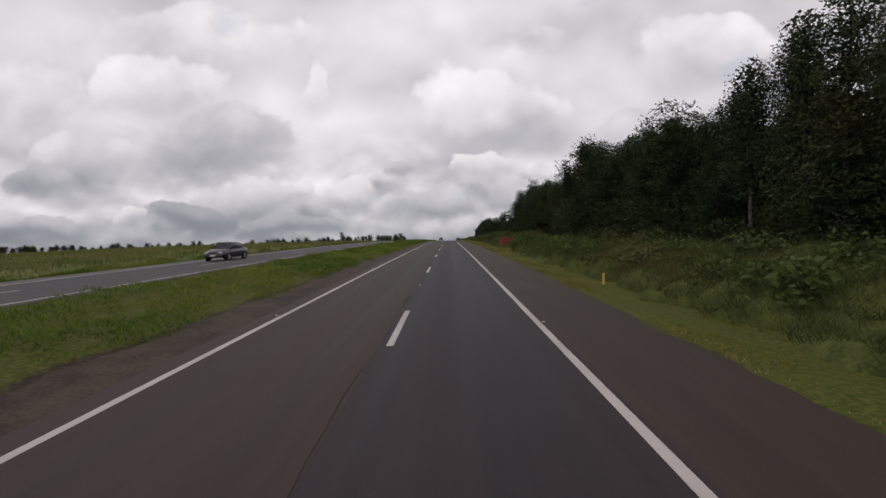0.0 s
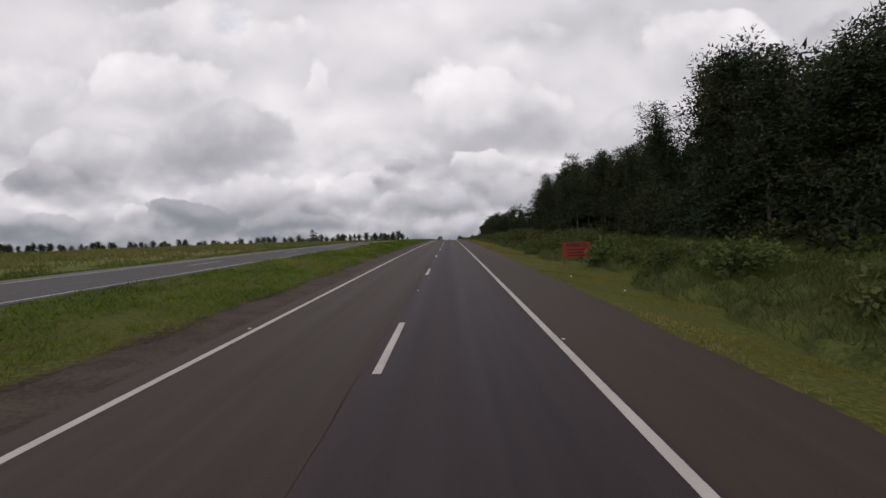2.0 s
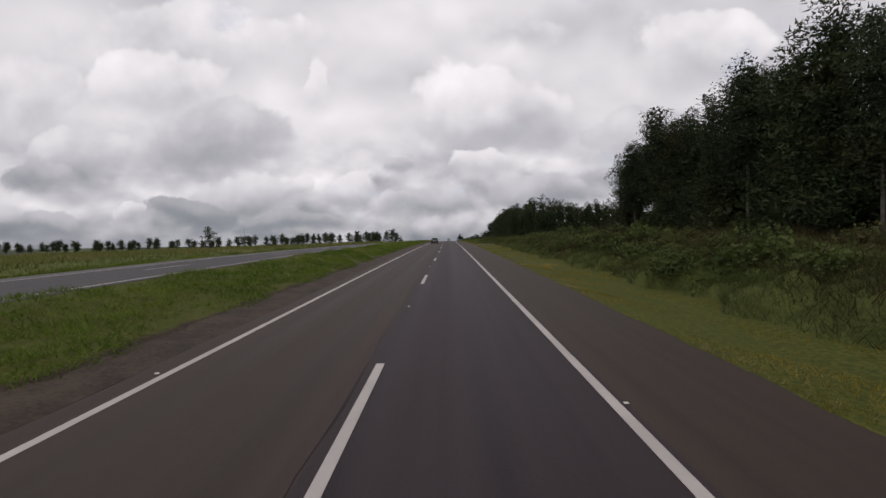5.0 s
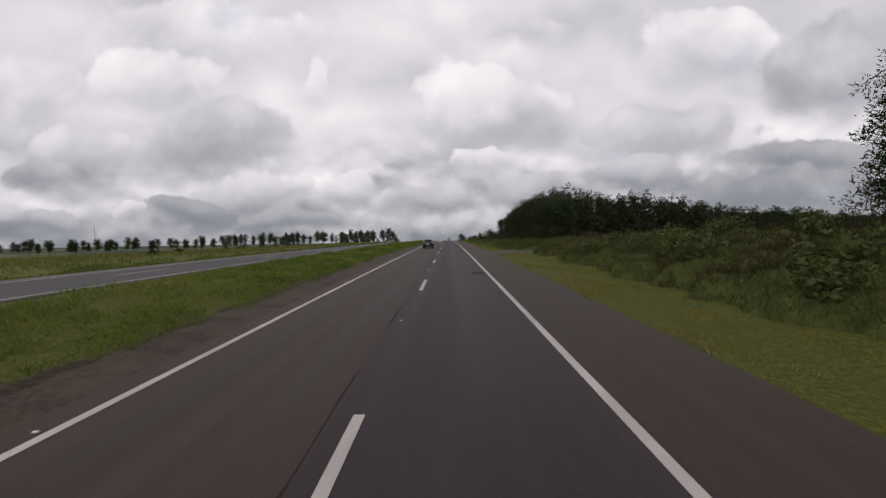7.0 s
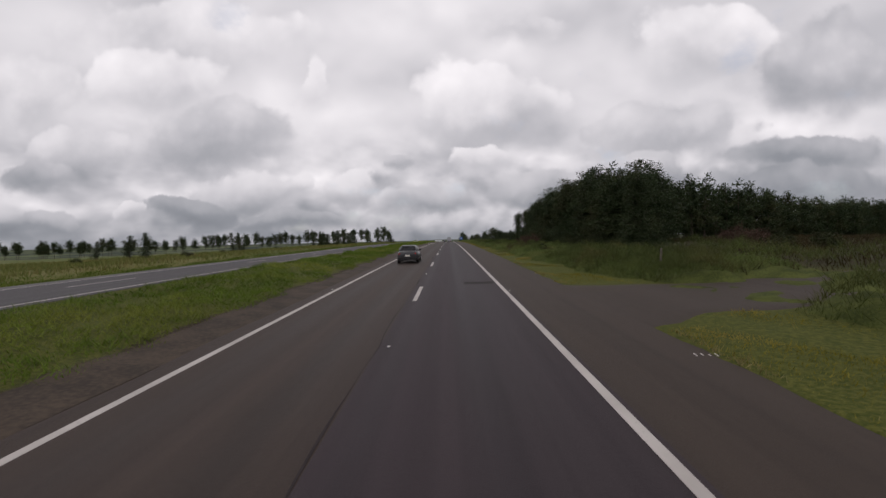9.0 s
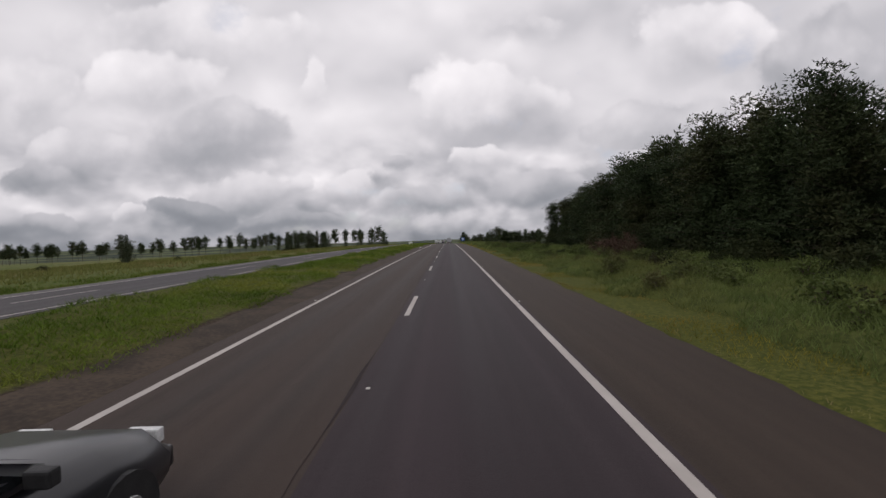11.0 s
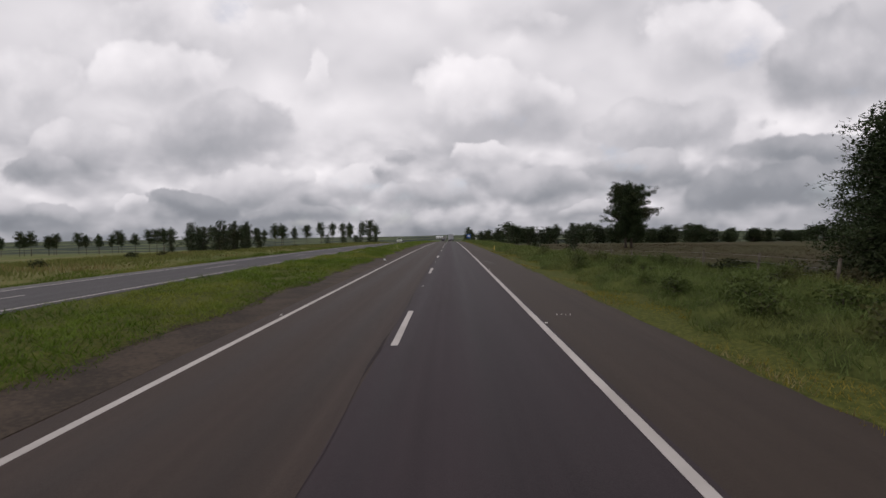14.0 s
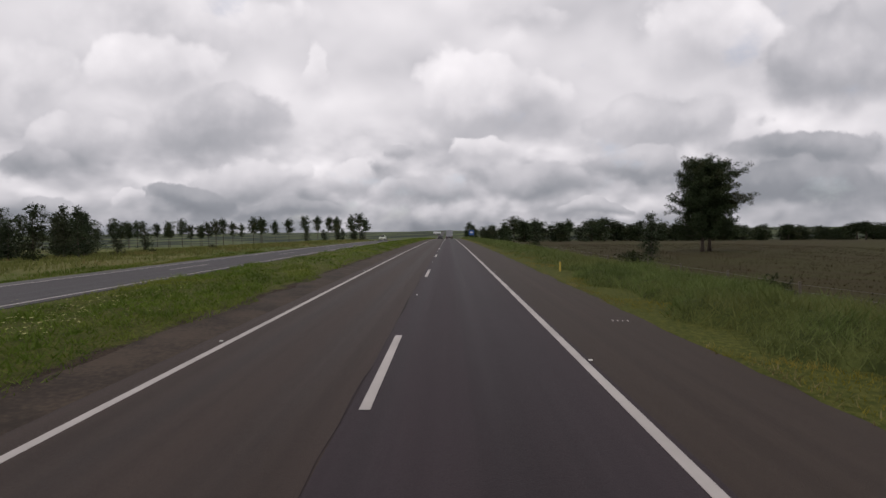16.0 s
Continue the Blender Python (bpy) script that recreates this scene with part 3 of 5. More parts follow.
def tall_oval(f):
    return (0.40 + 0.60 * math.sin(math.pi * (0.15 + 0.80 * f))) * (0.85 + 0.15 * math.sin(11 * f)) * (1 - 0.55 * f ** 3)


L_PINE = "tall dark green pine at the edge of the plantation"
L_EUCA = "tall eucalypt with open billowing dark green crown"
PINES = [tree("pine_tree", 11 + i, 15.0, 2.9, 0.28 if i else 0.06, (cone, oval, tall_oval)[i % 3], L_PINE, M_PINE, M_BARK, 96, 12, 0.33, 0.48, 0.16) for i in range(4)]
EDGE = [tree("pine_tree", 31 + i, 11.5, 3.1, 0.03, (tall_oval, tall_oval, cone)[i % 3], "dark bushy pine with branches down to the ground", M_PINE, M_BARK, 120, 12, 0.33, 0.48, 0.15) for i in range(3)]
EUCAS = [tree("eucalypt_tree", 51 + i, 17.0, 2.7, 0.34, (tall_oval, oval)[i % 2], L_EUCA, M_EUCA, M_PALE_BARK, 84, 17, 0.24, 0.72, 0.15) for i in range(3)]
FAR = [tree("roadside_pine", 71 + i, 11.0, 2.9, 0.46, (dome, oval, umbrella)[i], "distant pine with a rounded dark crown on a bare trunk", M_PINE, M_BARK, 26, 7, 0.62, 0.6, 0.17) for i in range(3)]
BELT = [tree("roadside_tree", 81 + i, 9.5, 3.2, 0.04, (oval, tall_oval)[i], "dark green tree in the far belt beyond the field", M_PINE, M_BARK, 26, 6, 0.75, 0.75, 0.17) for i in range(2)]
MID = [tree("pine_tree", 91 + i, 11.0, 2.4, 0.10, (oval, cone)[i], "slim dark green plantation pine tree", M_PINE, M_BARK, 34, 6, 0.66, 0.5, 0.14) for i in range(2)]
YOUNG = [tree("young_tree", 111 + i, 5.6, 1.25, 0.10, (tall_oval, cone)[i % 2], "slender young tree with dark green foliage in the meadow", M_EUCA, M_BARK, 40, 24, 0.17, 0.34, 0.07) for i in range(2)]
BIG = tree("broad_pine", 131, 15.2, 6.5, 0.17, lobed, "broad spreading dark green tree with two trunks in the field", M_PINE, M_BARK, 150, 20, 0.40, 0.50, 0.30, twin=True)


def bush_master(name, seed, h, w, label, leaf, n=60, each=16, size=0.24):
    rng = np.random.default_rng(seed)
    base = thing(name, 0, 0, 0, label, "bush")
    c = rng.normal(size=(n, 3))
    c = unit(c) * (rng.random((n, 1)) ** 0.45) * np.array([w, w, h * 0.5]) + np.array([0, 0, h * 0.48])
    c[:, 2] = np.maximum(c[:, 2], 0.08)
    vf = []
    for p in c[:: max(1, n // 14)]:
        vf.append(tube([(0, 0, -0.1), (p[0] * 0.4, p[1] * 0.4, p[2] * 0.6), tuple(p)], [0.03, 0.02, 0.006], 4, False))
    v, f = merge(*vf)
    part("branch_frame", mesh_of("branch_frame", v, f, M_BARK, True), M_BARK, base)
    if leaf is M_DEAD:
        part("brushwood", tris_of("brushwood", sprays(rng, c, each, 0.35, 0.55, 0.02, -0.5), leaf, 3), leaf, base)
    else:
        part("foliage", tris_of("foliage", leaves(rng, c, each, 0.32, size, size * 0.3, 0.1), leaf, 4), leaf, base)
    return base


BUSHES = [bush_master("shrub", 141 + i, 2.0, 1.3, "dense dark green shrub at the foot of the trees", M_BUSH) for i in range(2)]
THICKET = bush_master("tall_shrub", 147, 4.6, 2.3, "tall dark thicket in the shade of the wood", M_BUSH, 95, 16, 0.26)
BROWN = bush_master("dry_shrub", 151, 2.4, 2.1, "dead reddish-brown shrub heap beside the pines", M_DEAD, 80, 34)
used = set()


def plant(master, x, y, s=1.0, turn=0.0, wide=1.0, group="", label="", sink=0.1):
    m = pose(x, y, float(gz(x, y)) - sink, 0, 0, turn) @ Matrix.Diagonal((s * wide, s * wide, s, 1))
    if master not in used:
        used.add(master)
        master.matrix_basis = m
        ob = master
    else:
        ob = master.copy()
        scene.collection.objects.link(ob)
        for c in master.children:
            k = c.copy()
            scene.collection.objects.link(k)
            k.parent = ob
        ob.matrix_basis = m
    return tagged(ob, label=label, group=group)


def far_wood(name, trees, label):
    """Many far trees joined into one mesh, trunks and crowns."""
    vs, fs, ms, off = [], [], [], 0
    for m, mat in trees:
        mat = np.array(mat)
        for c in m.children:
            k = 0 if c.name.startswith("trunk") else 1
            me = c.data
            co = np.empty(len(me.vertices) * 3, np.float32)
            me.vertices.foreach_get("co", co)
            co = co.reshape(-1, 3) @ mat[:3, :3].T + mat[:3, 3]
            vs.append(co)
            fs += [tuple(i + off for i in p.vertices) for p in me.polygons]
            ms += [k] * len(me.polygons)
            off += len(co)
    me = bpy.data.meshes.new(name)
    me.from_pydata(np.concatenate(vs), [], fs)
    me.materials.append(M_BARK)
    me.materials.append(M_PINE)
    me.polygons.foreach_set("material_index", np.array(ms, dtype=np.int32))
    return tagged(new(name, me), label, "wood", kind="stuff")


def gate_clear(x, y):
    return 160 < y < 176 and x < 20


def tall_edge(y):
    """Where the uncut growth begins beside the mown strip; it stands back round the warning board."""
    return np.interp(y, [-10, 20, 50, 55, 64, 70, 110, 150, 168, 178, 200, 260, 400], [7.5, 7.4, 7.7, 9.3, 9.6, 8.2, 9.0, 8.8, 8.8, 7.4, 6.5, 6.2, 6.2]) + 0.35 * np.sin(y * 0.7) + 0.25 * np.sin(y * 1.9 + 1)


WEED = bush_master("weed_clump", 161, 0.95, 0.75, "leafy green weed clump in the tall grass", M_WEED, 40, 14, 0.16)
rng = np.random.default_rng(5)
# the first wood: five rows of plantation beside the bank
for r, x0 in enumerate((22.3, 25.8, 29.5, 33.5, 38.0)):
    y = -14.0 + r
    while y < (138, 141, 146, 149, 149)[r]:
        h = np.interp(y, [-10, 29, 33, 45, 62, 68, 76, 79, 92, 98, 105, 130, 136, 146], [13.5, 14.2, 11.4, 12.4, 13.2, 15.2, 15.6, 11.8, 11.4, 12.8, 12.2, 12.0, 11.4, 9.0]) * rng.uniform(0.88, 1.10)
        if rng.random() > 0.06:
            x = x0 + rng.normal(0, 0.6)
            if r < 2 or (r == 2 and y < 70):
                if rng.random() < ((0.15, 0.45, 0.3)[min(r, 2)] if 36 < y < 75 else 0.6 if y <= 36 else 0.15):
                    m, hm = EUCAS[rng.integers(3)], 17.0
                    h *= 1.04
                else:
                    m, hm = PINES[rng.integers(1 if (r == 0 and y < 85) else 1, 4)], 15.0
                    if r < 2 and (y < 86 or y > 112 or rng.random() < 0.35) and y < 132:
                        m = PINES[0] if rng.random() < 0.5 else EDGE[rng.integers(3)]
                        hm = 15.0 if m is PINES[0] else 11.5
            else:
                m, hm = MID[rng.integers(2)], 11.0
            plant(m, x, y, h / hm, rng.uniform(0, 360), rng.uniform(1.05, 1.35) * (15 / max(h, 9)) ** 0.3, "trees of the first wood")
        y += rng.uniform(3.4, 4.8)
plant(EDGE[1], 23.4, 141.0, 9.5 / 11.5, 30, 1.15, "trees of the first wood", "pine at the corner of the wood")
for i in range(64):
    y = -10 + i * 1.6 + rng.normal(0, 0.5)
    if y < 90:
        plant(THICKET, (23.8, 29.5)[i % 2] + rng.normal(0, 0.8), y, rng.uniform(0.75, 1.15), rng.uniform(0, 360), rng.uniform(0.9, 1.2), "shrubs under the wood")
for i in range(110):
    y = -8 + i * 1.45 + rng.normal(0, 0.9)
    if y < 86 or (y < 126 and rng.random() < (0.25 if y < 112 else 0.6)):
        plant(BUSHES[i % 2], (19.8, 24.0, 28.0)[i % 3] + rng.normal(0, 0.9), y, rng.uniform(0.7, 1.35), rng.uniform(0, 360), rng.uniform(1.0, 1.3), "shrubs under the wood")

for i in range(330):
    y = rng.uniform(-2, 160) if i < 220 else rng.uniform(176, 280)
    x = rng.uniform(8.6, 18.5) if i < 220 else rng.uniform(7.2, 13.5)
    if x < tall_edge(y) + 0.7 or gate_clear(x, y):
        continue
    plant(WEED, x, y, rng.uniform(0.6, 1.5) if i < 220 else rng.uniform(0.35, 0.8), rng.uniform(0, 360), rng.uniform(0.9, 1.3), "weed clumps", sink=-0.25)
# the second wood, bushier, with its southern edge across the clearing
for r, x0 in enumerate((17.6, 21.0, 25.0, 29.5)):
    y = (191.5, 198.0, 206.0, 214.0)[r]
    while y < (257, 262, 267, 271)[r]:
        h = np.interp(y, [190, 209, 234, 243, 252, 261, 273], [8.0, 9.0, 9.8, 9.3, 8.7, 7.4, 6.2]) * rng.uniform(0.80, 1.06) * (0.92 if r == 0 else 1.04)
        if r > 1 and rng.random() < 0.10:
            plant(EUCAS[rng.integers(3)], x0, y, h / 16.0, rng.uniform(0, 360), 1.2, "trees of the second wood", "eucalypt with grey-green leaves among pines")
        else:
            plant(EDGE[rng.integers(3)] if r < 2 else MID[rng.integers(2)], x0 + rng.normal(0, 0.5), y, h / (11.5 if r < 2 else 11.0), rng.uniform(0, 360), rng.uniform(1.25, 1.7), "trees of the second wood")
        y += rng.uniform(3.6, 5.2)
belt = []
for r in range(3):
    x = 31.0 + r
    while x < 400:
        y = 247 + r * 4.5 + 0.6 * (x - 33) + rng.normal(0, 1.0)
        sc, wd = rng.uniform(1.10, 1.42), rng.uniform(1.0, 1.25)
        belt.append((MID[rng.integers(2)], pose(x, y, float(gz(x, y)) - 0.1, 0, 0, rng.uniform(0, 360)) @ Matrix.Diagonal((sc * wd, sc * wd, sc, 1))))
        x += rng.uniform(3.4, 4.8) * (1 + x / 500)
far_wood("plantation", belt, "far plantation of slim dark pines behind the clearing")
for i in range(22):
    y = 176 + 3.3 * i
    plant(BUSHES[i % 2], rng.uniform(15, 34 + i * 0.5) if y < 215 else rng.uniform(32, 50), y + rng.normal(0, 1.5), rng.uniform(0.3, 0.7), rng.uniform(0, 360), 1.3, "weedy shrubs in the clearing", "low brownish shrub among weeds in the clearing")
for i in range(90):
    y = rng.uniform(184, 262)
    plant(BUSHES[i % 2], rng.uniform(9.6, 16.5), y, rng.uniform(0.22, 0.48), rng.uniform(0, 360), rng.uniform(1.1, 1.6), "undergrowth before the second wood", "low dark weedy shrub below the pines")
for i in range(12):
    plant(BUSHES[i % 2], 15.0 + rng.normal(0, 0.6), 192 + i * 4.0 + rng.normal(0, 1.5), rng.uniform(0.4, 0.85), rng.uniform(0, 360), 1.15, "shrubs under the wood")
plant(BROWN, 12.2, 219.5, 0.85, 40)
plant(BROWN, 22.0, 186.0, 0.9, 140, label="dry brown shrub at the edge of the clearing")

for x, y, h, k in ((20.5, 250.0, 8.2, 1), (22.5, 255.5, 8.0, 0), (23.5, 261.0, 7.4, 2), (25.0, 246.0, 9.0, 1), (27.0, 257.0, 8.6, 0)):
    plant(EDGE[k], x, y, h / 11.5, 60 * k + 20, 1.6, "trees of the second wood")
# single trees to the right beyond the woods
plant(BIG, 47.0, 355.0, 1.0, 20)
plant(YOUNG[0], 25.5, 330.0, 0.98, 10, 1.35, label="dark bushy young tree beside the fence")
plant(YOUNG[1], 17.8, 364.0, 1.1, 60, 1.3, label="young tree above the roadside grass")
plant(BUSHES[0], 15.5, 296.0, 0.75, 60, 0.9, label="brownish shrub in the roadside grass")
plant(BUSHES[1], 13.0, 306.0, 0.8, 10, 1.2, label="dark shrub in the roadside grass")
plant(BUSHES[0], 22.0, 288.0, 0.45, 100, 1.1, label="low shrub in the field")
plant(BUSHES[1], 26.0, 290.0, 0.40, 200, 1.1, label="low shrub in the field")
plant(BUSHES[0], 14.0, 345.0, 0.8, 30, 1.2, label="shrub in the roadside grass")
for i in range(16):
    plant(BELT[i % 2], 12 + 1.4 * i + rng.normal(0, 2), 520 + rng.normal(0, 18), rng.uniform(0.6, 1.0), rng.uniform(0, 360), 1.2, "trees along the far road")
plant(FAR[0], 74, 545, 1.15, 50, 1.1, label="round-headed tree standing above the far trees")
for i in range(105):
    x = 36 + i * 4.0 + rng.normal(0, 1.4)
    plant(BELT[rng.integers(2)] if rng.random() < 0.85 else FAR[rng.integers(3)], x, 548 + rng.normal(0, 9) + 0.12 * x, rng.uniform(0.95, 1.35) * (1 if x < 190 else 0.85), rng.uniform(0, 360), rng.uniform(1.8, 2.5), "belt of trees beyond the field")
for i in range(26):
    a = 420 + i * 36 + rng.normal(0, 12)
    plant(BELT[rng.integers(2)], a, 900 + rng.normal(0, 60), rng.uniform(0.9, 1.3), rng.uniform(0, 360), 1.7, "scattered far trees")

# to the left: the row behind the meadow, young trees nearer the road
x = -60.0
while x > -640:
    if rng.random() > 0.10:
        plant(FAR[rng.integers(3)], x, 600 + rng.normal(0, 7) + 0.05 * x, rng.uniform(1.3, 1.75), rng.uniform(0, 360), rng.uniform(0.75, 1.0), "row of trees behind the meadow")
    x -= rng.uniform(3.0, 8.0)
for i in range(20):
    plant(YOUNG[i % 2], rng.uniform(-53, -36), rng.uniform(316, 335), rng.uniform(0.50, 1.0), rng.uniform(0, 360), rng.uniform(1.1, 1.5), "young trees in the meadow")
for i in range(12):
    plant(YOUNG[i % 2], -58 + rng.normal(0, 12), 492 + rng.normal(0, 14), rng.uniform(0.7, 1.2), rng.uniform(0, 360), 1.7, "young trees further along")
for x, y, sc in ((-37, 153, 0.6), (-37.5, 208, 0.55), (-44, 214, 0.55), (-47, 212, 0.45), (-47, 252, 0.7), (-50, 255, 0.75), (-44, 248, 0.4)):
    plant(YOUNG[0], x, y, sc, rng.uniform(0, 360), 1.4, label="small lone tree in the meadow grass")
for i in range(14):
    plant(BUSHES[i % 2], -30 - 14 * rng.random(), 170 + i * 13 + rng.normal(0, 3), rng.uniform(0.25, 0.5), rng.uniform(0, 360), 1.2, "low shrubs in the meadow")
for m in [THICKET, WEED] + PINES + EDGE + EUCAS + FAR + BELT + MID + YOUNG + BUSHES:
    if m not in used:
        plant(m, 36.0, 60.0 + 3 * len(used), 0.9)

# ---------------------------------------------------------------- grass


def gate(x, y):
    w0, w1 = track_edges(x)
    return ((y > w0 - 0.1) & (y < w1 + 0.1) & (x < 20)).astype(float)


def scatter(rng, x0, x1, y0, y1, per_m2):
    n = int((x1 - x0) * (y1 - y0) * per_m2)
    return rng.uniform(x0, x1, n), rng.uniform(y0, y1, n)


def blades(name, x, y, h, w, mat, label, bend=0.5, rng=None, two=True, lift=None):
    """Grass: each blade a narrow leaf that bends over. h, w: arrays."""
    n = len(x)
    z = gz(x, y) + lumps(x, y) * 0.9 - 0.04 + (0 if lift is None else lift)
    p = np.stack([x, y, z], 1)
    a = rng.uniform(0, 2 * np.pi, n)
    side = np.stack([np.cos(a), np.sin(a), np.zeros(n)], 1) * (w * 0.5)[:, None]
    b = rng.uniform(0, 2 * np.pi, n)
    lean = np.stack([np.cos(b), np.sin(b), np.zeros(n)], 1) * (h * bend * rng.uniform(0.2, 1.0, n))[:, None]
    up_ = np.stack([np.zeros(n), np.zeros(n), h], 1)
    mid = p + up_ * 0.62 + lean * 0.35
    tip = p + up_ * rng.uniform(0.8, 1.0, n)[:, None] + lean
    if two:
        low = np.stack([p - side, p + side, mid + side * 0.8, mid - side * 0.8], 1)
        verts = np.concatenate([low, tip[:, None]], 1).reshape(-1, 3)
        i = np.arange(n) * 5
        me = bpy.data.meshes.new(name)
        me.vertices.add(n * 5)
        me.vertices.foreach_set("co", verts.astype(np.float32).ravel())
        loops = np.stack([i, i + 1, i + 2, i + 3, i + 3, i + 2, i + 4], 1).ravel()
        me.loops.add(n * 7)
        me.loops.foreach_set("vertex_index", loops.astype(np.int32))
        me.polygons.add(n * 2)
        me.polygons.foreach_set("loop_start", np.stack([np.arange(n) * 7, np.arange(n) * 7 + 4], 1).ravel().astype(np.int32))
        me.materials.append(mat)
        me.update(calc_edges=True)
        me.validate()
    else:
        me = tris_of(name, np.stack([p - side, p + side, tip], 1), mat, 3)
    return tagged(new(name, me), label, "grass", kind="stuff")


def patchy(x, y, k=0.35):
    a = np.sin(x * k * 1.7 + 1.9 * np.sin(y * k * 0.61 + 0.4)) * np.sin(y * k + 1.3 * np.sin(x * k * 0.9))
    b = np.sin(x * k * 2.9 + 2.3 * np.sin(y * k * 1.3 + 2.0)) * np.sin(y * k * 2.3 + 1.7 * np.sin(x * k * 1.9 + 1.0))
    return 0.5 + 0.33 * a + 0.17 * b


rng = np.random.default_rng(9)
# median
x, y = scatter(rng, -11.3, -5.9, -4, 150, 180)
x2, y2 = scatter(rng, -11.3, -5.9, 150, 300, 180)
x3, y3 = scatter(rng, -11.3, -6.1, 300, 520, 30)
x, y = np.concatenate([x, x2, x3]), np.concatenate([y, y2, y3])
edge = -5.98 + 0.24 * np.sin(y * 0.9) + 0.16 * np.sin(y * 2.7 + 1)
keep = (x < edge) & (x > -11.05)
x, y = x[keep], y[keep]
far_ = np.where(y > 300, 1.8, 1.0)
clump = np.clip(patchy(x, y, 2.6) * 1.5 - 0.35, 0, 1) * np.clip((edge[keep] - x) / 0.8, 0, 1)
h = (0.09 + 0.10 * patchy(x, y, 0.8) + 0.07 * clump) * rng.uniform(0.6, 1.25, len(x)) * np.clip(0.45 + (edge[keep] - x) / 1.2, 0.45, 1)
blades("median_grass", x, y, h, rng.uniform(0.014, 0.034, len(x)) * far_, M_GRASS, "fresh green uncut grass on the median", 1.5, rng, False, 0.14 * clump)
# mown strip on the right
x, y = scatter(rng, 5.0, 9.2, -4, 300, 170)
x3, y3 = scatter(rng, 5.0, 8.6, 300, 480, 25)
x, y = np.concatenate([x, x3]), np.concatenate([y, y3])
keep = (x > 5.22 + 0.10 * np.sin(y * 1.3) + 0.08 * np.sin(y * 3.1)) & (gate(x, y) < 0.5)
x, y = x[keep], y[keep]
blades("mown_grass", x, y, rng.uniform(0.03, 0.13, len(x)) * (0.4 + 1.1 * patchy(x, y, 2.1)), rng.uniform(0.010, 0.022, len(x)) * np.where(y > 300, 3, 1), M_MOWN, "short yellowish-green mown grass beside the shoulder", 0.9, rng, False)


# dry tufts along the edge of the shoulder
y = rng.uniform(-4, 300, 17000)
y = y[np.sin(y * 1.1) + np.sin(y * 2.7 + 1) > rng.uniform(-1.2, 1.4, len(y))]
x = X_SHOULDER + 0.05 + np.abs(rng.normal(0, 0.16, len(y)))
m = gate(x, y) < 0.5
x, y = x[m], y[m]
blades("dry_tufts", x, y, rng.uniform(0.05, 0.17, len(x)), rng.uniform(0.012, 0.03, len(x)), M_STRAW, "dry straw-coloured grass fringe on the shoulder edge", 1.0, rng, False)
# pale flowers in the median
x, y = np.concatenate([rng.normal(-9.0, 1.0, 700), rng.normal(-8.0, 0.7, 400)]), np.concatenate([rng.normal(284, 3.2, 700), rng.normal(300, 3.0, 400)])
m = (x < -6.6) & (x > -11.2)
x, y = x[m], y[m]
zz = gz(x, y) + lumps(x, y) * 0.9 + rng.uniform(0.16, 0.30, len(x))
pp = np.stack([x, y, zz], 1)[:, None, :] + rng.normal(0, 0.020, (len(x), 4, 3)) * np.array([1, 1, 0.3])
tagged(new("wild_flowers", tris_of("wild_flowers", pp, M_FLOWER, 4)), "tiny pale wild flowers in the median grass", "flowers", kind="stuff")


def mounds(x, y):
    """Tussocks: rounded heaps of grass, highest away from the mown edge."""
    m = np.clip(1.7 * (0.5 * patchy(x, y, 0.9) + 0.5 * patchy(y * 0.8 + 3, x * 1.1, 1.6)) - 0.35, 0, 1.15)
    ramp = np.clip((x - tall_edge(y)) / 0.9, 0, 1)
    return (0.25 + 0.75 * m) * ramp ** 0.5


def mound_sheet(name, x0, x1, y0, y1, top, mat, label, skip):
    """The closed body of the tussocks, under their blades."""
    xs, ys = np.arange(x0, x1, 0.35), np.arange(y0, y1, 0.45)
    X, Y = np.meshgrid(xs, ys)
    Z = gz(X, Y) + lumps(X, Y) + mounds(X, Y) * top - 0.08 - 0.2 * skip(X, Y)
    v = np.stack([X.ravel(), Y.ravel(), Z.ravel()], 1)
    n = len(xs)
    f = [(j * n + i, j * n + i + 1, (j + 1) * n + i + 1, (j + 1) * n + i) for j in range(len(ys) - 1) for i in range(n - 1)]
    return tagged(new(name, mesh_of(name, v, f, mat, True)), label, "grass", kind="stuff")


mound_sheet("grass_tussocks", 6.7, 20.6, -10, 158.4, 1.05, M_SOD, "dense body of the tall grass tussocks", lambda x, y: (x < tall_edge(y) + 0.15).astype(float))
mound_sheet("grass_tussocks", 5.5, 15.2, 158, 300, 0.50, M_SOD, "dense body of the tall grass tussocks", lambda x, y: np.maximum((x < tall_edge(y) + 0.15), gate(x, y)).astype(float))
x, y = scatter(rng, 7.5, 20.5, -8, 187, 170)
m = (x > tall_edge(y)) & (gate(x, y) < 0.5) & ~((y > 160) & (x > 12) & (rng.random(len(x)) < 0.6)) & ~((x > 14) & (rng.random(len(x)) < 0.45))
x, y = x[m], y[m]
top = mounds(x, y)
h = (0.24 + 0.30 * top) * rng.uniform(0.45, 1.25, len(x))
dry = (y > 88) & (y < 148) & (x > 9.8 + 1.2 * np.sin(y * 0.45)) & (patchy(x, y, 0.5) + rng.normal(0, 0.12, len(x)) > 0.40)
for name, m, mat, label in (("tall_grass", ~dry, M_TALL, "tall tussocky dark green grass on the bank"), ("brown_growth", dry, M_WEEDS, "tall brownish weeds and dry stalks on the bank")):
    blades(name, x[m], y[m], h[m] * (1.0 if mat is M_TALL else 1.25), rng.uniform(0.012, 0.028, m.sum()), mat, label, 1.1, rng, False, top[m] * 1.05 - 0.08)
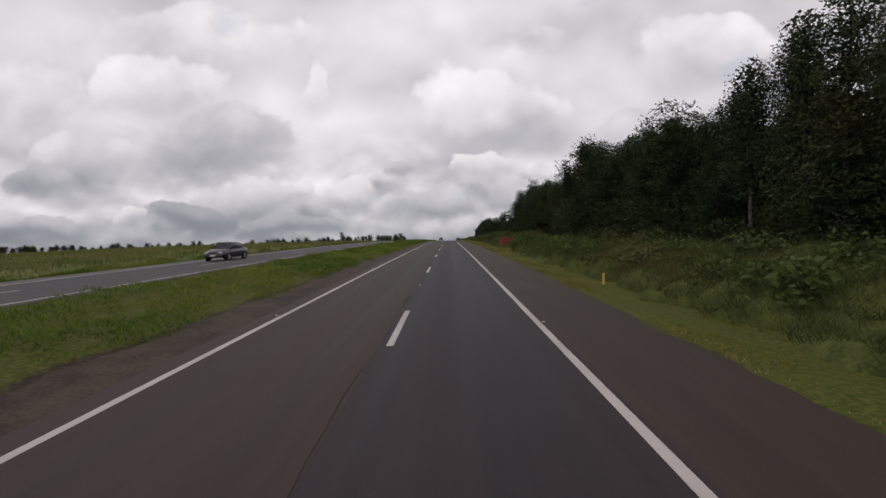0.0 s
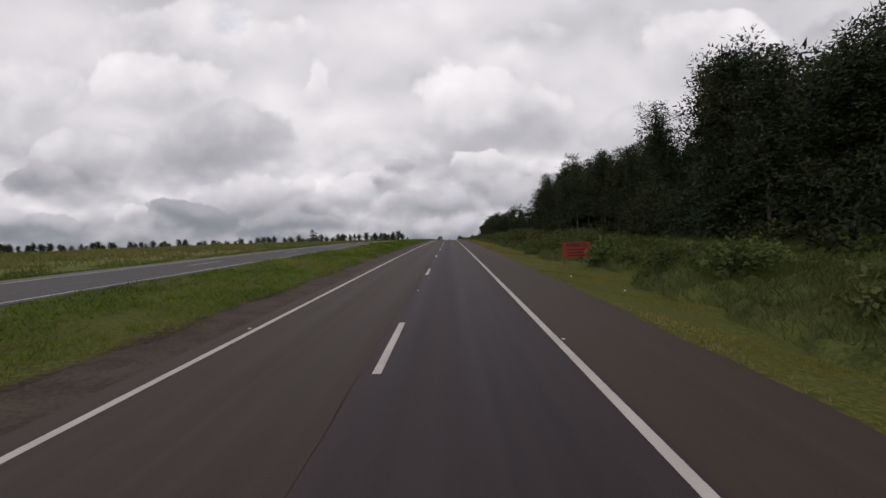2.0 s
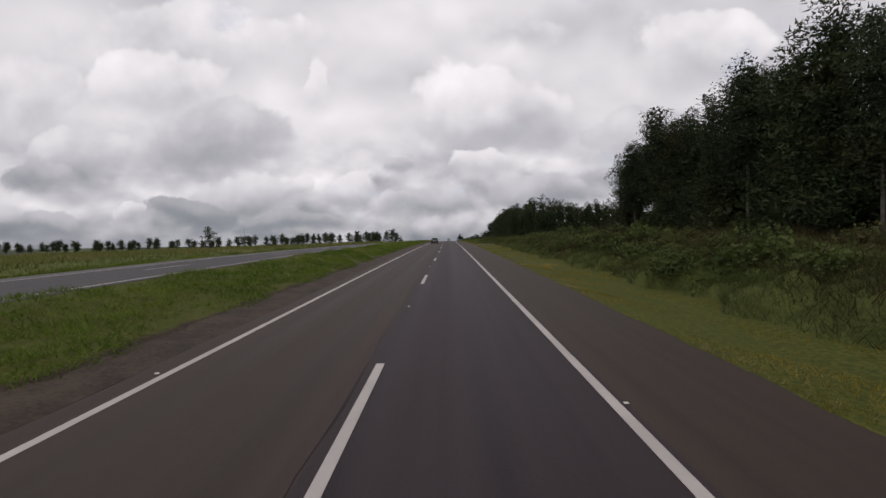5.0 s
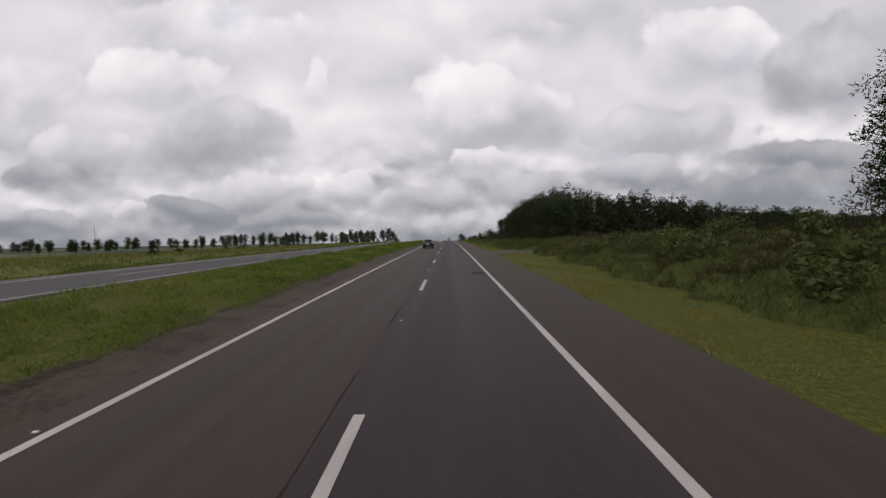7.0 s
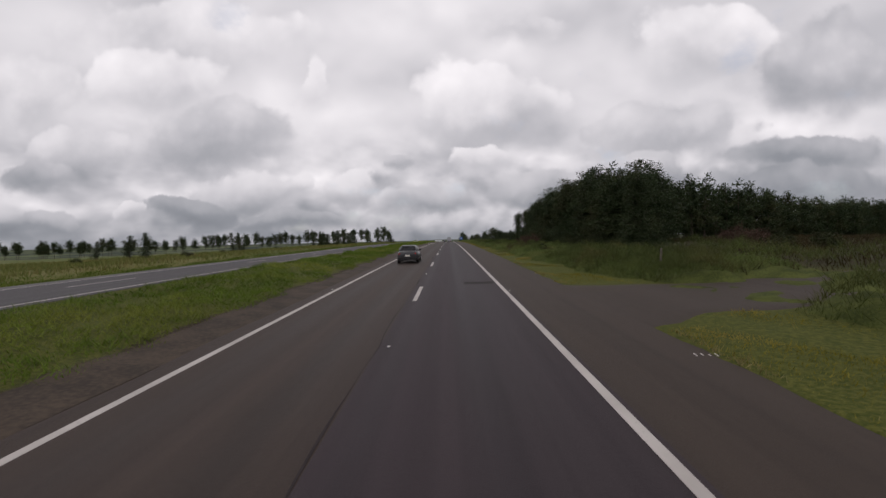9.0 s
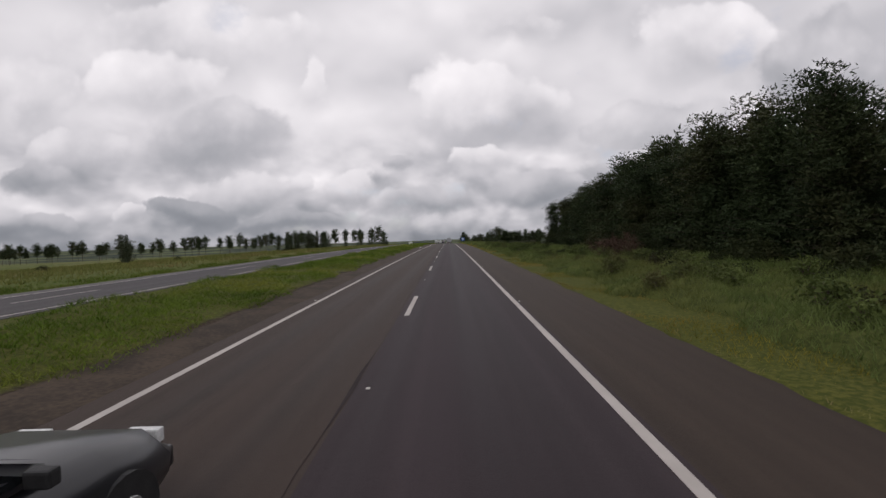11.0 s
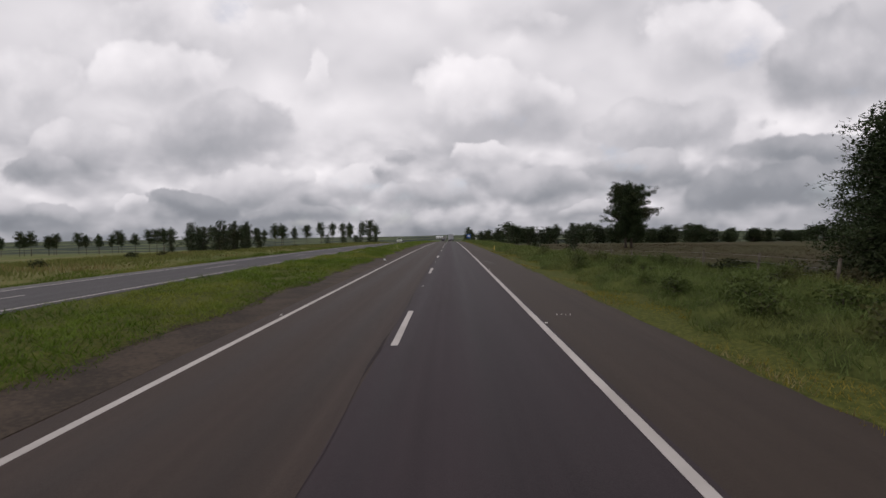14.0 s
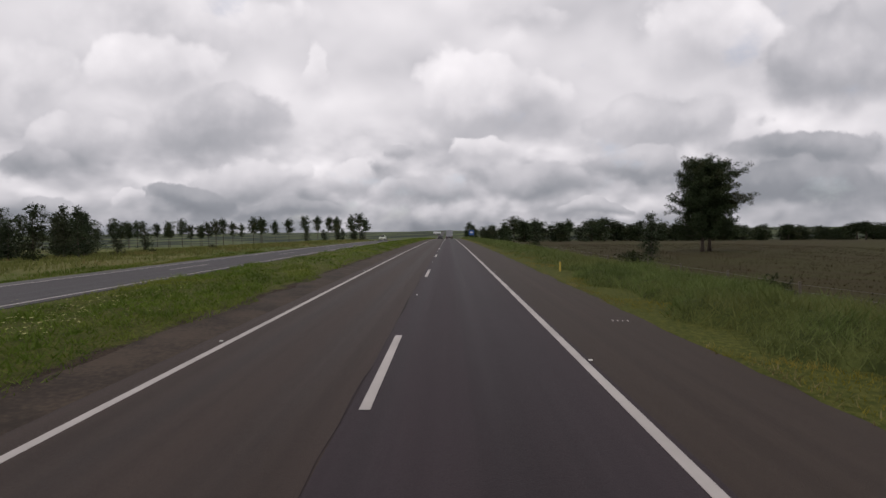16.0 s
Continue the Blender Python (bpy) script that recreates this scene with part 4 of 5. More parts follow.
# lush cane-like grass further on
x, y = scatter(rng, 5.8, 15.5, 172, 470, 150)
m = (x > tall_edge(y)) & (x < np.interp(y, [172, 188, 262, 280, 470], [15.2, 15.2, 15.2, 12.4, 12.0])) & ~((y > 300) & (rng.random(len(x)) < 0.6)) & (gate(x, y) < 0.5)
x, y = x[m], y[m]
top = mounds(x, y)
h = (0.22 + 0.30 * top) * rng.uniform(0.4, 1.2, len(x)) * np.interp(y, [250, 275], [0.8, 1.0])
blades("cane_grass", x, y, h, rng.uniform(0.016, 0.038, len(x)), M_LUSH, "lush broad-bladed green grass along the fence", 1.0, rng, False, top * 0.5 - 0.08)
# meadow and verge on the far side
x, y = scatter(rng, -62, -20.9, -10, 420, 10)
h = np.where(x > -25, 0.22, 0.5) * (0.5 + 0.8 * patchy(x, y, 0.2)) * rng.uniform(0.5, 1.2, len(x))
blades("meadow_grass", x, y, h, rng.uniform(0.06, 0.13, len(x)), M_MEADOW, "pale green and straw-coloured meadow grass", 0.7, rng, False)
x, y = scatter(rng, -24.8, -20.8, -10, 330, 60)
blades("verge_grass", x, y, rng.uniform(0.08, 0.28, len(x)), rng.uniform(0.03, 0.06, len(x)), M_GRASS, "green grass verge along the opposite carriageway", 0.7, rng, False)
# clearing and field stubble
x, y = scatter(rng, 12, 75, 152, 262, 11)
m = ~((x < 30) & (y > 192)) & (gate(x, y) < 0.5)
x, y = x[m], y[m]
blades("clearing_grass", x, y, rng.uniform(0.15, 0.75, len(x)) * (0.4 + patchy(x, y, 0.3)), rng.uniform(0.03, 0.08, len(x)), M_WEEDS, "dry brownish grass and weeds in the clearing", 0.8, rng, False)
x, y = scatter(rng, 13, 90, 276, 420, 5)
blades("field_stubble", x, y, rng.uniform(0.06, 0.22, len(x)), rng.uniform(0.05, 0.1, len(x)), M_WEEDS, "low brownish-green field growth", 0.8, rng, False)

# ---------------------------------------------------------------- roadside things
M_POST = mottled("weathered_wood", (0.09, 0.075, 0.06), (0.17, 0.145, 0.12), 6, 60, 0.9)
M_YELLOW = mottled("yellow_marker_paint", (0.50, 0.36, 0.06), (0.62, 0.47, 0.10), 8, 60, 0.6)
M_ORANGE = mottled("orange_red_sign_paint", (0.33, 0.042, 0.022), (0.27, 0.035, 0.020), 2, 30, 0.55, relief=0.03)
M_BLACK = mottled("black_lettering", (0.018, 0.016, 0.016), (0.03, 0.026, 0.026), 5, 50, 0.6, relief=0.0)
M_WIRE = mottled("galvanised_wire", (0.20, 0.20, 0.20), (0.30, 0.29, 0.28), 5, 50, 0.5, 0.8)
M_STUD = mottled("stud_plastic", (0.55, 0.53, 0.48), (0.70, 0.68, 0.62), 20, 80, 0.5)
M_WHITE = mottled("white_plastic", (0.60, 0.60, 0.58), (0.72, 0.72, 0.70), 10, 60, 0.6)
M_BLUE = mottled("blue_sign_paint", (0.03, 0.10, 0.33), (0.04, 0.12, 0.38), 3, 40, 0.5, relief=0.02)

# the entrance that leaves the road between the two woods
v, f = [], []
xs_ = np.arange(X_SHOULDER - 0.2, 20.1, 0.55)
for x in xs_:
    w0, w1 = track_edges(x)
    for k, y in enumerate(np.linspace(w0 - 0.25, w1 + 0.25, 14)):
        z = float(gz(x, y)) + ((0.030 * min(1, max(0, (x - 5.3) / 0.6)) + 0.001 + 0.010 * noise.noise((x * 0.8, y * 0.8, 2)) * (x > 5.6)) if 0 < k < 13 else -0.08)
        v.append((x, y, z if x < 19.6 else z - 0.2))
n = 14
for i in range(len(xs_) - 1):
    f += [(i * n + k, (i + 1) * n + k, (i + 1) * n + k + 1, i * n + k + 1) for k in range(n - 1)]
tagged(new("side_track", mesh_of("side_track", v, f, M_SHOULDER, True)), "worn dark entrance track leaving the road between the verges", "track", kind="structure")


def stud_mesh():
    bm = box(0, 0, 0.010, 0.11, 0.10, 0.022)
    for q in bm.verts:
        if q.co.z > 0.015:
            q.co.y *= 0.45
            q.co.x *= 0.8
    return bm


stud = thing("road_stud", 0, 0, 0, "small pale reflective stud on the asphalt", "road stud", "road studs")
part("body", stud_mesh(), M_STUD, stud)
part("reflector", box(0, -0.042, 0.010, 0.08, 0.006, 0.012), M_WHITE, stud)
first = True
for k in range(-1, 22):
    for x, y in ((X_DASH - 0.02, 2.8 + 16 * k), (X_RIGHT_LINE + 0.16, 10.9 + 16 * k), (X_LEFT_LINE - 0.20, 12.4 + 16 * k)):
        m = pose(x, y, float(zr(y)) + 0.016) @ Matrix.Diagonal((0.8, 0.8, 0.8, 1))
        if first:
            stud.matrix_basis = m
            first = False
        else:
            copy_thing(stud, m)

# dark seal along the joint of the two lanes, with patches
v, f = [], []
ys = np.arange(-6, 300, 0.8)
for i, y in enumerate(ys):
    c = X_SEAM - 0.02 + 0.10 * noise.noise((y * 0.22, 0.3, 0)) + 0.05 * noise.noise((y * 0.9, 3.3, 0))
    w = 0.004 + 0.06 * max(0.0, noise.noise((y * 0.30, 5.1, 0)))
    v += [(c - w, y, float(zr(y)) + 0.0165), (c + w, y, float(zr(y)) + 0.0165)]
f = [(2 * i, 2 * i + 1, 2 * i + 3, 2 * i + 2) for i in range(len(ys) - 1)]
part("joint_seal", mesh_of("joint_seal", v, f, M_SEAL), M_SEAL, road, "dark wavy bitumen joint between the lanes")
v, f = [], []
for i, y in enumerate(ys):
    c = 2.95 + 0.05 * noise.noise((y * 0.3, 2.3, 0))
    w = 0.004 + 0.10 * max(0.0, noise.noise((y * 0.25, 8.1, 0)) + 0.1)
    v += [(c - w, y, float(zr(y)) + 0.011), (c + w, y, float(zr(y)) + 0.011)]
part("joint_seal", mesh_of("joint_seal", v, f, M_SEAL), M_SEAL, bpy.data.objects["hard_shoulder"], "dark bitumen band beside the edge line")
part("repair_patch", strip("repair_patch", 1.0, 2.35, 173.4, 174.3, 0.017, M_SEAL, 0.05, 0.0, 0.3, 0.004), M_SEAL, road, "dark square repair patch")
part("repair_patch", strip("repair_patch", 1.62, 2.41, 143.2, 144.7, 0.017, M_SEAL, 0.04, 0.0, 0.3, 0.004), M_SEAL, road, "dark square repair patch")
part("repair_patch", strip("repair_patch", 2.75, 3.9, 17.0, 21.0, 0.011, M_SHOULDER_PALE, 0.5, 0.5, 0.25, 0.004), M_FAR_ROAD, bpy.data.objects["hard_shoulder"], "pale dusty patch on the shoulder")

for x, y in ((2.95, 274.0), (3.12, 272.2)):
    part("repair_patch", strip("repair_patch", x, x + 0.40, y, y + 1.3, 0.012, M_PATCH, 0.10, 0.10, 0.13, 0.004), M_PATCH, bpy.data.objects["hard_shoulder"], "pale grey repair patch")
# scuffed white marks on the shoulder, too worn to read
for x, y in ((4.55, 33.2), (4.75, 72.0), (5.0, 161.8), (4.98, 222.9), (4.5, 286.2), (3.4, 252.0)):
    mark = thing("paint_mark", x, y, float(zr(y)) + 0.012, "worn white stencilled mark on the shoulder", "road mark", "shoulder marks", turn=-12)
    for k in range(4):
        part("stroke", box(-0.18 + 0.12 * k, 0.03 * (k % 2), 0, 0.03, 0.20 - 0.06 * (k % 3), 0.004), M_PAINT, mark)

# warning sign on two posts
sign = thing("warning_sign", 7.75, 62.4, float(gz(7.75, 62.4)) - 0.05, "orange-red roadside warning board with black lettering on two posts", "road sign", turn=4)
part("post", box(0.06, 0.03, 0.60, 0.07, 0.06, 1.4, 0.006), M_POST, sign, "dark wooden post")
part("post", box(1.70, 0.03, 0.60, 0.07, 0.06, 1.4, 0.006), M_POST, sign, "dark wooden post")
board = part("board", box(0.88, -0.02, 1.14, 1.84, 0.025, 1.00, 0.004), M_ORANGE, sign, "orange-red painted panel")


def lettering(text, size, x, y, z, mat, parent):
    cu = bpy.data.curves.new("lettering", "FONT")
    cu.body, cu.size, cu.align_x, cu.extrude, cu.offset = text, size, "CENTER", 0.002, 0.012
    ob = new("lettering", cu)
    dep = bpy.context.evaluated_depsgraph_get()
    me = bpy.data.meshes.new_from_object(ob.evaluated_get(dep))
    bpy.data.objects.remove(ob)
    me.materials.clear()
    me.materials.append(mat)
    o = part("lettering", me, mat, parent)
    o.matrix_basis = pose(x, y, z, 90, 0, 0)
    return o


o = lettering("ATEN\u00c7\u00c3O", 0.29, 0.89, -0.036, 1.36, M_BLACK, board)
for k, w in enumerate((1.30, 1.02, 1.16)):
    z = 1.16 - 0.19 * k
    x = 0.88 - w / 2
    while x < 0.88 + w / 2 - 0.05:
        ww = random.uniform(0.10, 0.26)
        part("text_bar", box(x + ww / 2, -0.036, z, ww, 0.004, 0.085), M_BLACK, board)
        x += ww + 0.05

# yellow marker posts
for x, y in ((7.15, 19.3), (6.2, 298.8)):
    p = thing("marker_post", x, y, float(gz(x, y)) - 0.08, "short yellow kilometre marker post in the mown grass", "marker post", "marker posts")
    part("post", box(0, 0, 0.30, 0.08, 0.08, 0.6, 0.008), M_YELLOW, p)
    part("cap", box(0, 0, 0.615, 0.088, 0.088, 0.03, 0.006), M_POST, p, "dark cap")

# wire fence along the field, each post a thing
fp = thing("fence_post", 0, 0, 0, "grey weathered wooden fence post beside the field", "fence post", "fence posts")
bm = bmesh.new()
bmesh.ops.create_cone(bm, segments=7, radius1=0.06, radius2=0.05, depth=1.35, cap_ends=True, matrix=Matrix.Translation((0, 0, 0.45)))
part("stake", bm, M_POST, fp)
posts = [(13.5 + 0.2 * math.sin(k), 255.0 + 4.1 * k) for k in range(42)]
for k, (x, y) in enumerate(posts):
    m = pose(x, y, float(gz(x, y)) + 0.02, random.uniform(-4, 4), random.uniform(-4, 4), 0)
    if k == 0:
        fp.matrix_basis = m
    else:
        copy_thing(fp, m)
for k, z in enumerate((0.45, 0.75, 1.02)):
    v, f = tube([(x - 0.06, y, float(gz(x, y)) + z) for x, y in posts], [0.006] * len(posts), 4)
    tagged(new("fence_wire", mesh_of("fence_wire", v, f, M_WIRE)), "thin sagging fence wire", "wire", group="fence wires")
for x, y in ((13.2, 158.5), (12.6, 161.6), (11.0, 176.0)):
    m = pose(x, y, float(gz(x, y)), 3, 2, 0)
    copy_thing(fp, m)

# a bare sapling stem in the meadow
v, f = tube([(0, 0, -0.2), (0.03, 0, 1.6), (-0.05, 0, 3.4)], [0.045, 0.03, 0.012], 5)
v2, f2 = tube([(0.02, 0, 2.2), (0.35, 0.1, 2.9)], [0.015, 0.006], 4)
v3, f3 = tube([(0.0, 0, 2.6), (-0.3, -0.1, 3.2)], [0.015, 0.006], 4)
v, f = merge((v, f), (v2, f2), (v3, f3))
sap = tagged(new("bare_sapling", mesh_of("bare_sapling", v, f, M_BARK)), "leafless thin sapling in the meadow", "tree")
sap.matrix_basis = pose(-37, 165, float(gz(-37, 165)))

# litter
for x, y, s, a in ((9.9, 163.2, 0.22, 20), (10.15, 163.0, 0.2, 80), (-5.36, 277.3, 0.25, 10), (7.0, 50.5, 0.12, 40), (6.2, 55.0, 0.15, 70)):
    bm = bmesh.new()
    bmesh.ops.create_icosphere(bm, subdivisions=2, radius=s * 0.5)
    for q in bm.verts:
        q.co *= 0.8 + 0.4 * noise.noise(q.co * 12)
        q.co.z *= 0.6
    ob = part("litter", bm, M_WHITE, None)
    ob.matrix_basis = pose(x, y, float(gz(x, y)) + 0.06 + s * 0.15, 0, 0, a)
    tagged(ob, "crumpled white plastic litter on the verge", "litter", "litter")

# blue information sign far ahead
bs = thing("road_sign", 8.2, 425.0, float(gz(8.2, 425)) - 0.1, "blue information sign on two posts beside the far road", "road sign")
part("post", box(-0.8, 0, 1.4, 0.08, 0.08, 2.9), M_WIRE, bs)
part("post", box(0.8, 0, 1.4, 0.08, 0.08, 2.9), M_WIRE, bs)
part("panel", box(0, -0.06, 2.2, 1.7, 0.03, 1.6), M_BLUE, bs, "blue panel")
part("text_bar", box(0, -0.08, 2.3, 0.9, 0.006, 0.5), M_WHITE, bs)

# farm sheds on the far slope
M_SHED = mottled("painted_shed_wall", (0.55, 0.55, 0.54), (0.68, 0.68, 0.66), 1, 10, 0.7)
M_ROOF = mottled("pale_metal_roof", (0.50, 0.52, 0.54), (0.62, 0.63, 0.65), 1, 10, 0.5)
for x, y, ln in ((560, 690, 26), (-30, 1500, 20), (60, 1420, 22)):
    sh = thing("farm_shed", x, y, float(gz(x, y)), "long low pale farm shed with a metal roof", "building", "farm sheds")
    part("wall", box(0, 0, 2.0, ln, 9, 4.6), M_SHED, sh)
    bm = bmesh.new()
    q = [bm.verts.new(c) for c in ((-ln / 2 - 0.5, -5, 4.2), (ln / 2 + 0.5, -5, 4.2), (ln / 2 + 0.5, 0, 6.2), (-ln / 2 - 0.5, 0, 6.2), (ln / 2 + 0.5, 5, 4.2), (-ln / 2 - 0.5, 5, 4.2))]
    for a in ((0, 1, 2, 3), (3, 2, 4, 5), (0, 3, 5), (1, 4, 2), (0, 5, 4, 1)):
        bm.faces.new([q[i] for i in a])
    part("roof", bm, M_ROOF, sh)
    for k in range(3):
        part("door", box(-ln / 3 + k * ln / 3, -4.55, 1.5, 3, 0.1, 3.0), M_POST, sh)

# ---------------------------------------------------------------- vehicles
M_GLASS = material("car_glass", 0.08, 0.0, 0.6)
M_GLASS.bsdf.inputs["Base Color"].default_value = (0.012, 0.014, 0.016, 1)
M_GLASS = M_GLASS.mat
M_TYRE = mottled("tyre_rubber", (0.018, 0.018, 0.018), (0.03, 0.03, 0.03), 10, 60, 0.85)
M_RIM = mottled("wheel_alloy", (0.38, 0.38, 0.39), (0.50, 0.50, 0.50), 10, 60, 0.35, 0.8)
M_LAMP = mottled("lamp_glass", (0.55, 0.56, 0.56), (0.70, 0.70, 0.70), 20, 80, 0.15)
M_RED = mottled("tail_lamp", (0.28, 0.02, 0.02), (0.36, 0.03, 0.03), 20, 80, 0.2)
M_TRIM = mottled("black_trim", (0.015, 0.015, 0.016), (0.025, 0.025, 0.026), 10, 60, 0.6)


def paint(name, a, b):
    s = material(name, 0.28, 0.0, 0.5)
    s.put(s.bsdf.inputs["Base Color"], s.mix(s.step(s.noise(s.pos, 1.5, 4), 0.35, 0.65), a, b))
    s.bsdf.inputs["Coat Weight"].default_value = 0.2
    return s.mat


def loft(sections):
    """A closed hull through rings of equal count."""
    n = len(sections[0])
    v = [p for s in sections for p in s]
    f = []
    for i in range(len(sections) - 1):
        for k in range(n):
            j = (k + 1) % n
            f.append((i * n + k, i * n + j, (i + 1) * n + j, (i + 1) * n + k))
    f.append(tuple(range(n))[::-1])
    f.append(tuple((len(sections) - 1) * n + k for k in range(n)))
    return v, f


def ring(y, z0, z1, w0, w1, r=0.12):
    """A rounded cross section of a car body at y, from sill to shoulder."""
    zm = z0 + (z1 - z0) * 0.55
    half = [(w0 * 0.90, z0), (w0, z0 + r), (max(w0, w1) + 0.02, zm), (w1, z1 - r * 0.8), (w1 - r, z1)]
    return [(x, y, z) for x, z in half] + [(-x, y, z) for x, z in reversed(half)]


def wheel(car, x, y, r=0.29):
    bm = bmesh.new()
    bmesh.ops.create_cone(bm, segments=24, radius1=r, radius2=r, depth=0.19, cap_ends=True, matrix=Matrix.Rotation(math.pi / 2, 4, "Y"))
    bmesh.ops.bevel(bm, geom=[e for e in bm.edges if len(e.link_faces) == 2 and abs(e.link_faces[0].normal.dot(e.link_faces[1].normal)) < 0.3], offset=0.03, segments=2, affect="EDGES")
    w = part("wheel", bm, M_TYRE, car, "black tyre")
    w.matrix_basis = pose(x, y, r)
    bm = bmesh.new()
    bmesh.ops.create_cone(bm, segments=18, radius1=r * 0.66, radius2=r * 0.58, depth=0.03, cap_ends=True, matrix=Matrix.Translation((math.copysign(0.10, x), 0, 0)) @ Matrix.Rotation(math.copysign(math.pi / 2, x), 4, "Y"))
    part("rim", bm, M_RIM, w, "grey wheel trim")


def sedan(x, y, z, turn, body_mat, label, tilt=0.0):
    """A small four-door saloon, its nose towards +y before it is turned."""
    car = thing("car", x, y, z, label, "car", "cars on the road")
    car.matrix_basis = pose(x, y, z, tilt, 0, turn)
    secs = [ring(-2.06, 0.34, 0.82, 0.66, 0.62), ring(-1.98, 0.26, 0.93, 0.78, 0.72), ring(-1.45, 0.22, 0.97, 0.82, 0.77), ring(-0.7, 0.22, 0.95, 0.83, 0.79),
            ring(0.6, 0.22, 0.92, 0.83, 0.79), ring(1.25, 0.22, 0.86, 0.82, 0.75), ring(1.85, 0.25, 0.74, 0.78, 0.68), ring(2.05, 0.32, 0.62, 0.66, 0.58)]
    body = part("body", mesh_of("body", *loft(secs), body_mat, True), body_mat, car)
    cab = [ring(-1.52, 0.90, 0.98, 0.72, 0.66, 0.04), ring(-0.95, 0.90, 1.36, 0.74, 0.56, 0.07), ring(-0.55, 0.90, 1.41, 0.75, 0.56, 0.07), ring(0.05, 0.90, 1.39, 0.75, 0.56, 0.07), ring(0.88, 0.88, 0.95, 0.72, 0.66, 0.04)]
    part("roof", mesh_of("roof", *loft(cab), body_mat, True), body_mat, car)

    def quad(name, c, mat, lab):
        bm = bmesh.new()
        bm.faces.new([bm.verts.new(p) for p in c])
        r = bmesh.ops.solidify(bm, geom=bm.faces[:], thickness=0.012)
        part(name, bm, mat, car, lab)
    quad("windscreen", [(-0.62, 0.86, 0.985), (0.62, 0.86, 0.985), (0.50, 0.13, 1.385), (-0.50, 0.13, 1.385)], M_GLASS, "dark sloping windscreen")
    quad("rear_window", [(0.60, -1.49, 1.0), (-0.60, -1.49, 1.0), (-0.50, -1.01, 1.355), (0.50, -1.01, 1.355)], M_GLASS, "dark rear window")
    for s in (1, -1):
        for a, b, t0, t1 in ((-0.18, 0.66, -0.16, 0.08), (-1.12, -0.24, -0.88, -0.22)):
            c = [(s * 0.768, a, 0.99), (s * 0.768, b, 0.985), (s * 0.625, t1, 1.33), (s * 0.625, t0, 1.33)]
            quad("side_window", c if s > 0 else c[::-1], M_GLASS, "dark side window")
        part("mirror", box(s * 0.86, 0.62, 1.0, 0.16, 0.09, 0.11, 0.02), M_TRIM, car, "black wing mirror")
        part("headlight", box(s * 0.50, 1.965, 0.63, 0.30, 0.09, 0.13, 0.02), M_LAMP, car, "clear headlight")
        part("tail_light", box(s * 0.55, -2.025, 0.76, 0.30, 0.06, 0.15, 0.015), M_RED, car, "dark red tail light")
        part("side_moulding", box(s * 0.85, -0.1, 0.55, 0.02, 2.2, 0.06), M_TRIM, car)
        for yy in (1.28, -1.27):
            wheel(car, s * 0.74, yy)
            # no opening is cut: a solid black disc gives the shade round the wheel
            bm = bmesh.new()
            bmesh.ops.create_cone(bm, segments=20, radius1=0.345, radius2=0.345, depth=0.06, cap_ends=True, matrix=Matrix.Translation((s * 0.815, yy, 0.30)) @ Matrix.Rotation(math.pi / 2, 4, "Y"))
            part("wheel_arch", bm, M_TRIM, car, "black disc standing in for the shade of the wheel opening")
    part("front_bumper", box(0, 2.02, 0.40, 1.36, 0.14, 0.20, 0.04), body_mat, car)
    part("rear_bumper", box(0, -2.03, 0.42, 1.42, 0.14, 0.24, 0.04), M_TRIM, car, "dark rear bumper")
    part("grille", box(0, 2.05, 0.60, 0.5, 0.03, 0.09, 0.01), M_TRIM, car)
    part("plate", box(0, -2.085, 0.62, 0.40, 0.015, 0.13), M_STUD, car, "pale blank plate")
    part("plate", box(0, 2.10, 0.42, 0.40, 0.015, 0.12), M_STUD, car, "pale blank plate")
    return car


def on_road(x, y):
    return float(gz(x, y)) + 0.016


